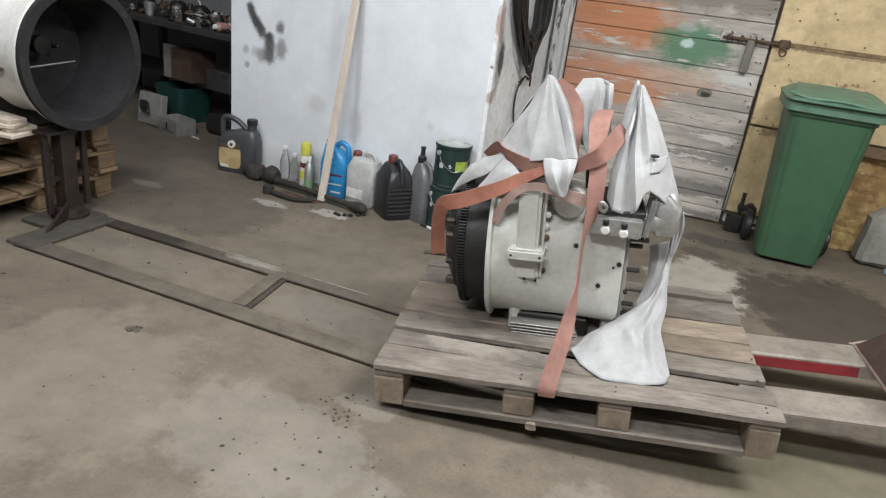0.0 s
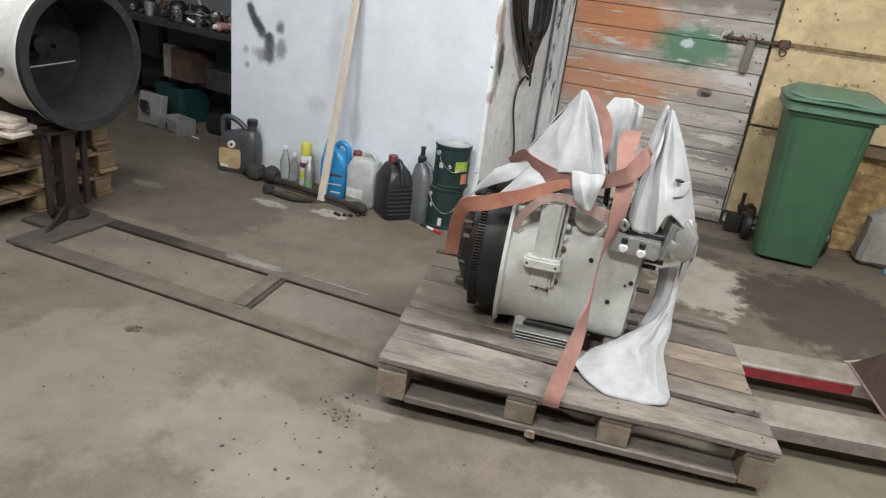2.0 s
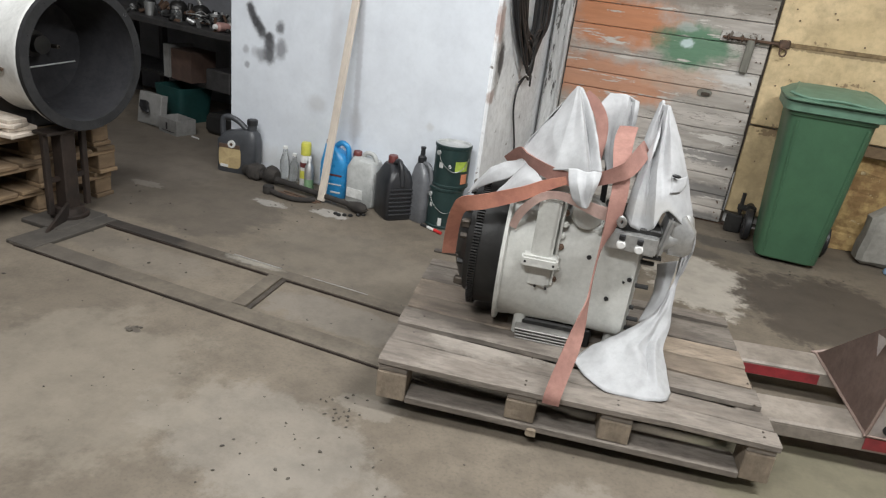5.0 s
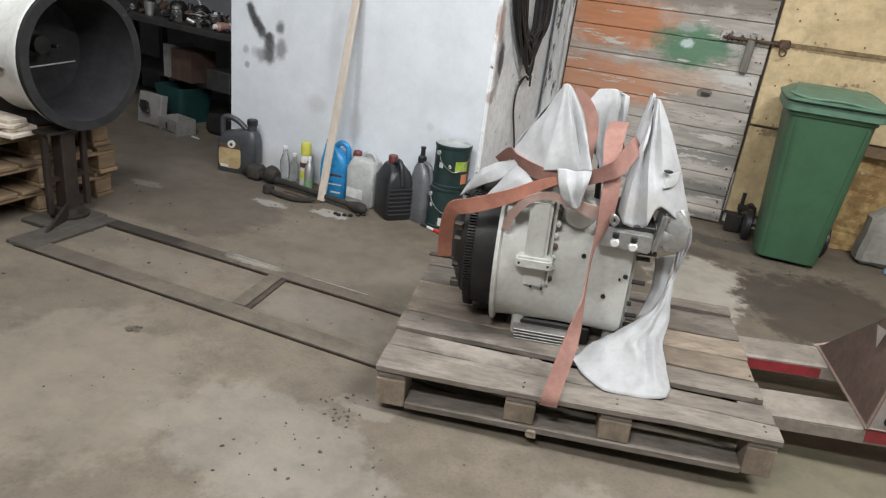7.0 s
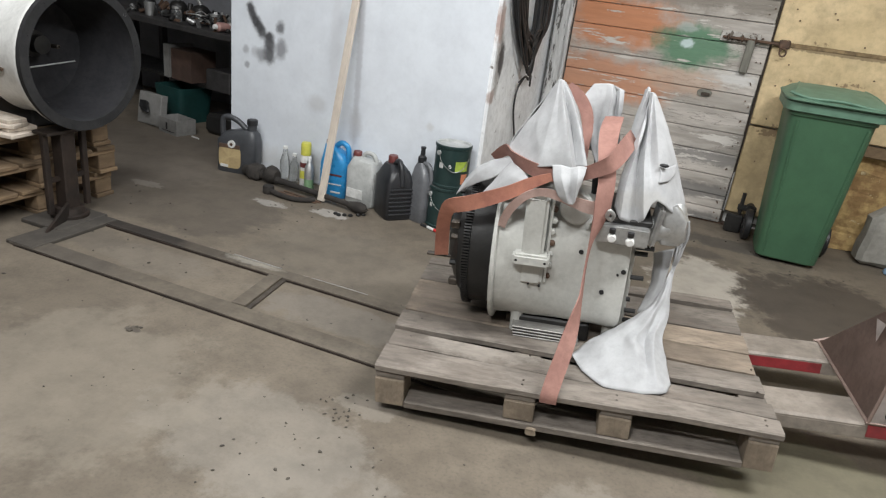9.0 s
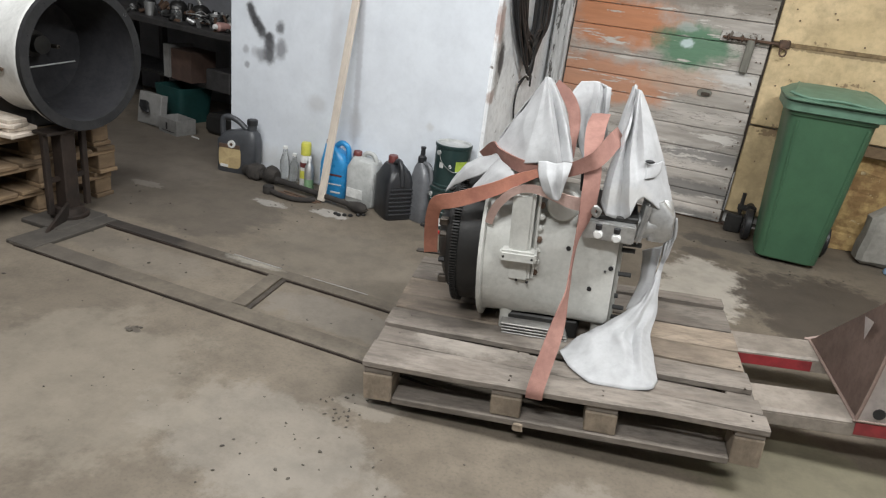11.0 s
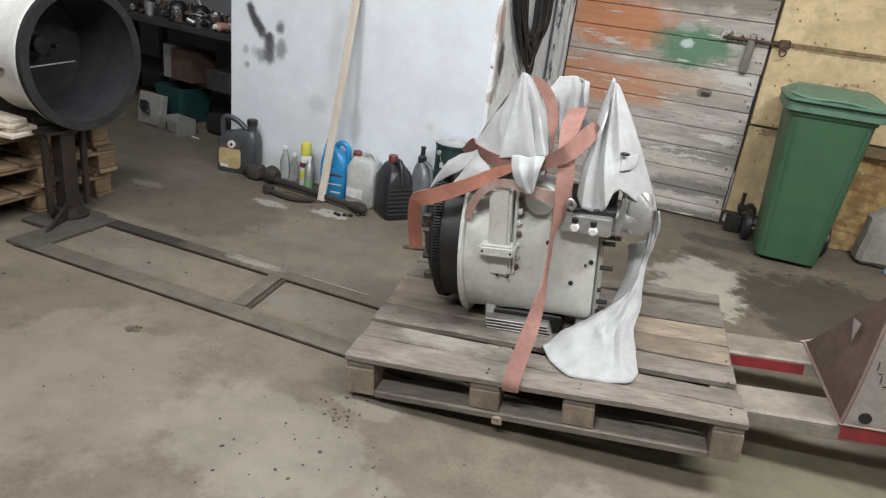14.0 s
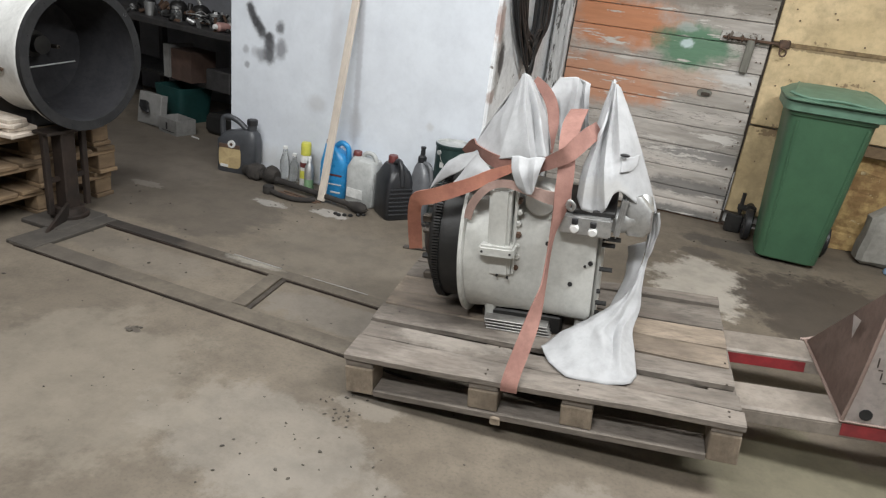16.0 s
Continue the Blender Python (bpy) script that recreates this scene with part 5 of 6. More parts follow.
# dark iron fitting by the door corner, lumps at the wall foot
iron = thing("iron_hinge_block", "dark greasy iron fitting standing at the door corner", "iron fitting", pose(0.285, 4.56, 0))
part("block", roughen(box(-0.05, 0.05, -0.035, 0.035, 0.0, 0.12, 0.01), 0.004, 30, 2), BLACKIRON, iron)
part("pin", rod((0.02, 0, 0.12), (0.02, 0, 0.26), 0.012, 10), BLACKIRON, iron)
part("arm", box(0.0, 0.11, -0.018, 0.018, 0.15, 0.185, 0.006), BLACKIRON, iron)
part("lug", rod((0.075, -0.03, 0.17), (0.075, 0.03, 0.17), 0.028, 14), BLACKIRON, iron)
lump = roughen(box(1.0, 1.36, 4.43, 4.60, 0.0, 0.37, 0.03), 0.02, 7, 5)
for v in lump.verts:
    v.co.x += (0.37 - v.co.z) * -0.05 + (0.06 if v.co.z > 0.3 and v.co.x < 1.1 else 0)
tagged(part("concrete_block", lump, CONCRETE, None, "rough grey concrete block leaning at the wall", True), "", "block")
tagged(part("blue_scrap", roughen(box(1.13, 1.22, 4.36, 4.42, 0.0, 0.03, 0.008), 0.006, 30, 2), plain("faded_blue_plastic", (0.17, 0.26, 0.36), 0.5), None, "faded blue plastic scrap on the floor", True), "", "scrap")

# cable coil hanging on the wall end
coil = thing("cable_coil", "black cable coil hanging on the flaking wall", "cable")
part("hook", tube([(-1.125, 4.16, 1.52), (-1.06, 4.16, 1.53), (-1.05, 4.16, 1.56)], 0.008), RUST, coil)
for i in range(26):
    w = 0.08 + 0.20 * random.random()
    low = 0.79 + 0.14 * random.random() + (0.12 if i % 5 == 0 else 0)
    y = 3.90 + 0.10 * (random.random() - 0.5)
    x = -1.118 + 0.035 * random.random()
    b = 4.05 + 0.07 * (random.random() - 0.5)
    pts = [(x, y, 1.54), (x, y - w * 0.9, 1.45), (x + 0.01, y - w, 1.25), (x + 0.01, (y - w) * 0.5 + b * 0.5, (1.15 + low) / 2), (x + 0.01, b - 0.03, low + 0.03), (x + 0.012, b + 0.01, low), (x + 0.015, b + 0.05, low + 0.05),
           (x + 0.01, y + w * 1.1 + 0.14, 1.10), (x, y + w * 1.2 + 0.10, 1.36), (x, y, 1.535)]
    part("cable_loop", tube(pts, 0.0075, 6, None, 5), CABLE, coil)
part("binding", tube([(-1.10, 3.98, 0.77), (-1.085, 4.05, 0.80), (-1.085, 4.12, 0.775), (-1.10, 4.22, 0.79), (-1.11, 4.27, 0.72)], 0.007, 6), CABLE, coil)
part("cable_end", tube([(-1.10, 4.07, 0.79), (-1.11, 3.99, 0.72), (-1.115, 4.0, 0.60), (-1.115, 4.09, 0.45), (-1.115, 4.15, 0.34), (-1.11, 4.14, 0.2), (-1.09, 4.12, 0.02)], 0.006, 6), CABLE, coil)

# ---------------------------------------------------------------- along the whitewashed wall
lath = thing("wooden_lath", "long pale wooden lath leaning on the white wall", "lath")
a, b = Vector((-1.974, 3.262, 0.0)), Vector((-1.948, 3.515, 1.26))
m, ln = frame_of(a, b)
part("lath", turned(box(-0.024, 0.024, -0.009, 0.009, 0.0, 1.75, 0.002), Matrix.Translation(a) @ (b - a).to_track_quat("Z", "X").to_matrix().to_4x4() @ pose(0, 0, 0.009, 0, 0, 82)), LATHWOOD, lath)


def can_cap(z, x, y, r, h, material, parent):
    return part("cap", lathe([(r, 0), (r, h * 0.85), (r * 0.85, h)], (x, y, z), (x, y, z + 1), 18), material, parent, "", True)


oil = thing("oil_canister", "dark grey oil canister with a tan label and loop handle", "canister", pose(-2.68, 3.43, 0, 0, 0, 10))
part("body", loft([(0, 0, 0, 0.125, 0.058, 6), (0.01, 0, 0, 0.13, 0.062, 6), (0.20, 0, 0, 0.13, 0.062, 6), (0.25, 0.02, 0, 0.105, 0.055, 5), (0.275, 0.06, 0, 0.05, 0.04, 4)], 36), OILGREY, oil, "", True)
part("neck", lathe([(0.028, 0), (0.028, 0.055)], (0.085, 0, 0.26), (0.085, 0, 1), 18), OILGREY, oil, "", True)
can_cap(0.31, 0.085, 0, 0.033, 0.035, RUBBER, oil)
part("handle", tube([(-0.11, 0, 0.19), (-0.115, 0, 0.30), (-0.09, 0, 0.338), (-0.02, 0, 0.325), (0.05, 0, 0.275)], 0.017, 10), OILGREY, oil, "", True)
part("label", loft([(0, 0, 0, 0.074, 0.07, 5), (0.003, 0, 0, 0.073, 0.069, 5)], 24), LABELTAN, oil, "tan label").matrix_basis = pose(-0.035, -0.062, 0.10, 90, 0, 0)
part("label_band", box(-0.105, 0.035, -0.0678, -0.062, 0.158, 0.182, 0.002), RUST, oil, "dark orange band")
part("label_badge", rod((-0.02, -0.0715, 0.185), (-0.02, -0.060, 0.185), 0.024, 20), PALE, oil)
part("badge_dot", rod((-0.02, -0.0735, 0.185), (-0.02, -0.070, 0.185), 0.010, 14), RUST, oil)
part("label_bar", box(-0.095, -0.045, -0.0685, -0.064, 0.035, 0.052), PALE, oil)

for k, (x, y, h, r) in enumerate(((-2.355, 3.45, 0.21, 0.030), (-2.30, 3.47, 0.17, 0.028))):
    g = thing("clear_bottle", "empty clear plastic bottle by the wall", "bottle", pose(x, y, 0), "clear bottles")
    part("body", lathe([(r * 0.9, 0), (r, 0.01), (r, h * 0.65), (r * 0.45, h * 0.88), (r * 0.45, h)], (0, 0, 0), (0, 0, 1), 20), GLASS, g, "", True)
    can_cap(h, 0, 0, r * 0.5, 0.016, WHITECAP, g)
spray = thing("spray_can", "spray can with a yellow cap and pale label", "spray can", pose(-2.20, 3.44, 0), "spray cans")
part("body", lathe([(0.031, 0), (0.033, 0.006), (0.033, 0.19), (0.026, 0.205)], (0, 0, 0), (0, 0, 1), 22), PALE, spray, "", True)
part("band", lathe([(0.0338, 0.06), (0.0338, 0.11)], (0, 0, 0), (0, 0, 1), 22), YELLOWCAP, spray)
part("band", lathe([(0.0338, 0.13), (0.0338, 0.16)], (0, 0, 0), (0, 0, 1), 22), REDCAP, spray)
can_cap(0.205, 0, 0, 0.031, 0.075, YELLOWCAP, spray)
spray = thing("spray_can", "small silver and green spray can", "spray can", pose(-2.135, 3.38, 0), "spray cans")
part("body", lathe([(0.026, 0), (0.028, 0.006), (0.028, 0.08)], (0, 0, 0), (0, 0, 1), 22), surf("pale_green_tin", (0.22, 0.36, 0.2), (0.18, 0.3, 0.17), 9, 0.4), spray, "", True)
part("shoulder", lathe([(0.028, 0.08), (0.028, 0.15), (0.018, 0.17), (0.012, 0.19)], (0, 0, 0), (0, 0, 1), 22), ALU, spray, "", True)
can_cap(0.19, 0, 0, 0.011, 0.025, WHITECAP, spray)

jug = thing("blue_jug", "bright blue plastic jug with handle and red cap", "jug", pose(-1.985, 3.435, 0, 0, 0, 8))
part("body", loft([(0, 0, 0, 0.08, 0.05, 5), (0.01, 0, 0, 0.086, 0.055, 5), (0.20, 0, 0, 0.086, 0.055, 5), (0.27, -0.012, 0, 0.06, 0.05, 4), (0.31, -0.045, 0, 0.026, 0.026, 2.5)], 32), BLUEJUG, jug, "", True)
part("handle", tube([(-0.02, 0, 0.285), (0.025, 0, 0.325), (0.068, 0, 0.305), (0.078, 0, 0.24), (0.076, 0, 0.17)], 0.016, 10), BLUEJUG, jug, "", True)
can_cap(0.308, -0.045, 0, 0.022, 0.028, REDCAP, jug)
part("label_bar", box(-0.06, 0.06, -0.0575, -0.05, 0.135, 0.145), REDCAP, jug)
part("label_bar", box(-0.02, 0.06, -0.0575, -0.05, 0.08, 0.087), PALE, jug)
part("label_bar", box(-0.005, 0.055, -0.0575, -0.05, 0.03, 0.04), PALE, jug)

milk = thing("white_jerrycan", "milky white jerrycan with a red cap", "jerrycan", pose(-1.775, 3.415, 0, 0, 0, -4))
part("body", loft([(0, 0, 0, 0.085, 0.065, 6), (0.012, 0, 0, 0.095, 0.072, 6), (0.22, 0, 0, 0.095, 0.072, 6), (0.265, 0, 0, 0.075, 0.06, 5), (0.28, -0.02, 0, 0.05, 0.04, 4)], 32), MILKY, milk, "", True)
can_cap(0.272, -0.062, 0, 0.026, 0.035, REDCAP, milk)
part("handle", tube([(-0.03, 0, 0.27), (0.0, 0, 0.305), (0.05, 0, 0.30), (0.075, 0, 0.25)], 0.013, 10), MILKY, milk, "", True)
part("label", box(-0.075, 0.03, -0.076, -0.066, 0.045, 0.10), PALE, milk, "torn pale label")

black = thing("black_jerrycan", "ribbed black plastic jerrycan with a red cap", "jerrycan", pose(-1.555, 3.352, 0, 0, 0, -40))
part("body", loft([(0, 0, 0, 0.095, 0.078, 6), (0.012, 0, 0, 0.102, 0.085, 6), (0.22, 0, 0, 0.102, 0.085, 6), (0.275, 0, 0, 0.08, 0.06, 5), (0.30, -0.02, 0, 0.05, 0.045, 4)], 32), BLACKCAN, black, "", True)
can_cap(0.298, -0.045, 0, 0.028, 0.042, REDCAP, black)
part("handle", tube([(-0.01, 0, 0.295), (0.03, 0, 0.325), (0.07, 0, 0.305), (0.092, 0, 0.24), (0.10, 0, 0.20)], 0.016, 10), BLACKCAN, black, "", True)
for i in range(7):
    part("rib", box(0.098, 0.1075, -0.07, 0.07, 0.03 + 0.024 * i, 0.042 + 0.024 * i, 0.003), BLACKCAN, black)

grey = thing("grey_bottle", "tall grey plastic bottle with spout and handle", "bottle", pose(-1.395, 3.375, 0, 0, 0, -20))
part("body", loft([(0, 0, 0, 0.056, 0.045, 4), (0.01, 0, 0, 0.062, 0.05, 4), (0.24, 0, 0, 0.062, 0.05, 4), (0.31, -0.012, 0, 0.042, 0.036, 3), (0.34, -0.02, 0, 0.02, 0.02, 2)], 28), GREYBOTTLE, grey, "", True)
part("spout", lathe([(0.024, 0), (0.024, 0.03), (0.014, 0.04), (0.012, 0.075), (0.015, 0.078), (0.015, 0.088)], (-0.02, 0, 0.335), (-0.02, 0, 1), 18), BLACKCAN, grey, "black spout", True)
part("handle", tube([(0.0, 0, 0.335), (0.04, 0, 0.325), (0.062, 0, 0.27), (0.062, 0, 0.2)], 0.013, 10), GREYBOTTLE, grey, "", True)


def paint_tin(m, label, lower):
    t = thing("paint_tin", label, "paint tin", m, "paint tins")
    part("body", lathe([(0.097, 0), (0.097, 0.222)], (0, 0, 0), (0, 0, 1), 40), GREENCAN, t, "", True)
    for z in (0.0, 0.216):
        part("rim", lathe([(0.097, z), (0.1015, z + 0.003), (0.1015, z + 0.014), (0.097, z + 0.018)], (0, 0, 0), (0, 0, 1), 40, None, False), GREENCAN, t, "", True)
    part("lid", lathe([(0.0005, 0.224), (0.088, 0.224), (0.090, 0.233), (0.097, 0.235)], (0, 0, 0), (0, 0, 1), 40, None, False), LIDGREY, t, "dull metal lid", True)
    part("bail", tube([(-0.060, -0.083, 0.19), (-0.03, -0.104, 0.14), (0.03, -0.104, 0.10), (0.08, -0.085, 0.12), (0.1005, -0.02, 0.18)], 0.002, 6), TINRIM, t, "thin wire bail")
    part("bail_ear", rod((-0.055, -0.074, 0.19), (-0.063, -0.086, 0.19), 0.012, 14), LIDGREY, t)
    for z0, z1, a0, a1, mat in (((0.10, 0.155, -1.15, -0.35, LIME), (0.03, 0.085, -0.75, -0.30, SALMON), (0.11, 0.14, -2.1, -1.85, PALE)) if not lower else ((0.02, 0.065, -1.5, -1.3, PALE), (0.12, 0.14, -2.2, -2.0, PALE))):
        bm = bmesh.new()
        n = 8
        cols = [[bm.verts.new((0.0985 * math.cos(a0 + (a1 - a0) * k / n), 0.0985 * math.sin(a0 + (a1 - a0) * k / n), z)) for z in (z0, z1)] for k in range(n + 1)]
        for p, q in zip(cols, cols[1:]):
            bm.faces.new((p[0], q[0], q[1], p[1]))
        part("label_patch", bm, mat, t)
    return t


paint_tin(pose(-1.262, 3.41, 0, 0, 0, 0), "dark green paint tin under another tin", True)
paint_tin(pose(-1.250, 3.415, 0.2355, 0, 0, 8), "dark green paint tin with lime label stacked on another", False)
num = bpy.data.curves.new("label_number", "FONT")
num.body, num.size, num.extrude = "6", 0.034, 0.0004
num.materials.append(PALE)
n_ob = new("label_number", num)
n_ob.matrix_basis = pose(-1.232, 3.317, 0.352, 90, 0, 12)
tagged(n_ob, "pale numeral on the paint tin", "numeral")

# dark gear on the floor before the wall
hose = thing("drive_shaft", "greasy black drive shaft lying along the wall", "drive shaft")
part("shaft", lathe([(0.015, 0), (0.03, 0.02), (0.036, 0.06), (0.024, 0.14), (0.017, 0.45), (0.016, 0.84), (0.026, 0.88), (0.034, 0.92), (0.03, 0.955), (0.012, 0.975)], (-2.62, 3.385, 0.040), (-1.70, 3.235, 0.036), 20), GREASE, hose, "", True)
part("boot", lathe([(0.035, 0), (0.055, 0.03), (0.05, 0.06), (0.03, 0.09)], (-2.42, 3.36, 0.060), (-2.32, 3.34, 0.06), 20), GREASE, hose, "black rubber boot", True)
part("yoke", roughen(box(-2.56, -2.46, 3.32, 3.42, 0.0, 0.09, 0.02), 0.01, 20, 2), GREASE, hose, "", True)
arm = thing("control_arm", "dark bent iron lever lying on the floor", "lever")
part("bar", tube([(-2.27, 3.19, 0.02), (-2.2, 3.17, 0.018), (-2.10, 3.165, 0.016), (-2.03, 3.20, 0.016), (-2.0, 3.235, 0.016)], 0.015, 10), GREASE, arm, "", True)
part("bush", lathe([(0.03, 0), (0.033, 0.006), (0.033, 0.04), (0.03, 0.046)], (-2.29, 3.195, 0.001), (-2.29, 3.195, 1), 18), GREASE, arm, "", True)
flat = thing("flat_bars", "two thin rusty flat bars on the floor", "iron bar")
part("bar", turned(box(-0.14, 0.14, -0.008, 0.008, 0, 0.008, 0.002), pose(-2.12, 3.235, 0, 0, 0, -6)), RUST, flat)
part("bar", turned(box(-0.14, 0.14, -0.006, 0.006, 0, 0.008, 0.002), pose(-2.10, 3.262, 0, 0, 0, -8)), RUST, flat)
chain = thing("chain_end", "short black chain end on the floor", "chain")
for k, (x, y) in enumerate(((-1.80, 3.14), (-1.775, 3.13), (-1.75, 3.15), (-1.72, 3.165), (-1.69, 3.20), (-1.67, 3.225))):
    part("link", lathe([(0.006, 0), (0.013, 0.004), (0.012, 0.012), (0.005, 0.016)], (x, y, 0), (x, y, 1), 10), BLACKIRON, chain)
pen = thing("red_marker", "red and white marker lying by the tins", "marker")
part("barrel", rod((-1.30, 3.285, 0.008), (-1.25, 3.262, 0.008), 0.008, 12), WHITECAP, pen)
part("cap", rod((-1.25, 3.262, 0.009), (-1.20, 3.24, 0.009), 0.009, 12), plain("bright_red_plastic", (0.55, 0.03, 0.03), 0.4), pen)
part("clip", rod((-1.345, 3.30, 0.008), (-1.30, 3.285, 0.008), 0.008, 10), RUBBER, pen)

# ---------------------------------------------------------------- dark bay with the workbench
bench = thing("workbench", "grimy dark workbench covered in tools", "workbench", pose(-2.84, 3.70, 0, 0, 0, -12))
part("worktop", box(-2.4, 0.0, 0.0, 0.75, 0.735, 0.775, 0.004), BENCH, bench)
for x in (-2.3, -1.9, -0.06):
    for y in (0.04, 0.66):
        part("leg", box(x, x + 0.05, y, y + 0.05, 0, 0.735), BENCH, bench)
# black colour puts the shade under the bench into the shelf
part("shelf", box(-2.3, -0.05, 0.30, 0.70, 0.30, 0.325), BLACKIRON, bench, "lower shelf made black for the shade under the bench")


def on_bench(x, y):
    return bench.matrix_basis @ Vector((x, y, 0))


def carton(name, label, material, at, size, rz, flap=True):
    c = thing(name, label, "box", pose(*at, 0, 0, rz))
    lx, ly, h = size
    t = 0.006
    part("bottom", box(-lx / 2, lx / 2, -ly / 2, ly / 2, 0, t), material, c)
    for x0, x1, y0, y1 in ((-lx / 2, lx / 2, -ly / 2, -ly / 2 + t), (-lx / 2, lx / 2, ly / 2 - t, ly / 2), (-lx / 2, -lx / 2 + t, -ly / 2 + t, ly / 2 - t), (lx / 2 - t, lx / 2, -ly / 2 + t, ly / 2 - t)):
        part("side", box(x0, x1, y0, y1, t, h), material, c)
    if not flap:
        part("top", box(-lx / 2, lx / 2, -ly / 2, ly / 2, h, h + t), material, c)
    return c


paper = part("white_packet", roughen(turned(box(-0.125, 0.125, -0.03, 0.03, 0.0, 0.235, 0.005), pose(-3.885, 3.93, 0, -8, 0, -8)), 0.004, 12, 3), CARTON, None, "white paper packet with a black blotch leaning", True)
tagged(paper, "", "packet")
tagged(part("black_glove", roughen(box(-3.93, -3.85, 3.865, 3.885, 0.10, 0.19, 0.008), 0.012, 25, 3), RUBBER, paper, "black blotch"))
box_ob = carton("white_carton", "small open white carton on the floor", CARTON, (-3.60, 3.89, 0), (0.22, 0.16, 0.11), -14)
part("label_bar", box(-0.02, 0.0, -0.0815, -0.079, 0.03, 0.08), RUBBER, box_ob)
part("label_bar", box(-0.07, 0.08, -0.0815, -0.079, 0.018, 0.024), RUBBER, box_ob)
carton("brown_carton", "brown cardboard box on the bench shelf", BROWNBOX, (*on_bench(-1.0, 0.34)[:2], 0.3265), (0.24, 0.22, 0.22), -12, False)
carton("pale_carton", "pale folded carton on the bench shelf", CARTON, (*on_bench(-1.18, 0.34)[:2], 0.3265), (0.07, 0.22, 0.24), -12, False)
crate = thing("teal_crate", "dark teal plastic crate under the bench", "crate", pose(*on_bench(-1.10, 0.32)[:2], 0, 0, 0, -12))
part("body", loft([(0, 0, 0, 0.14, 0.14, 8), (0.27, 0, 0, 0.17, 0.16, 8), (0.272, 0, 0, 0.15, 0.14, 8), (0.02, 0, 0, 0.125, 0.125, 8)], 40), TEALBOX, crate, "", True)
for x, y, lx, ly, h, name, mat in ((-0.55, 0.35, 0.3, 0.3, 0.16, "machine_part", BLACKIRON), (-0.25, 0.35, 0.25, 0.3, 0.22, "machine_part", BENCH)):
    at = on_bench(x, y)
    p = part(name, roughen(turned(box(-lx / 2, lx / 2, -ly / 2, ly / 2, 0, h, 0.03), pose(at.x, at.y, 0, 0, 0, 10 * x)), 0.015, 9, 3), mat, None, "dark greasy machine part under the bench", True)
    tagged(p, "", "machine part")
for x, y, lx, ly, h in ((-0.55, 0.35, 0.25, 0.3, 0.15), (-0.22, 0.38, 0.2, 0.25, 0.12)):
    at = on_bench(x, y)
    tagged(part("grey_box", turned(box(-lx / 2, lx / 2, -ly / 2, ly / 2, 0, h, 0.008), pose(at.x, at.y, 0.3265, 0, 0, -10)), BENCH, None, "dark grey tool box on the bench shelf"), "", "box")
tagged(part("white_pencil", rod((-3.44, 3.86, 0.006), (-3.36, 3.84, 0.006), 0.006, 8), WHITECAP, None, "short white stick on the floor"), "", "stick")

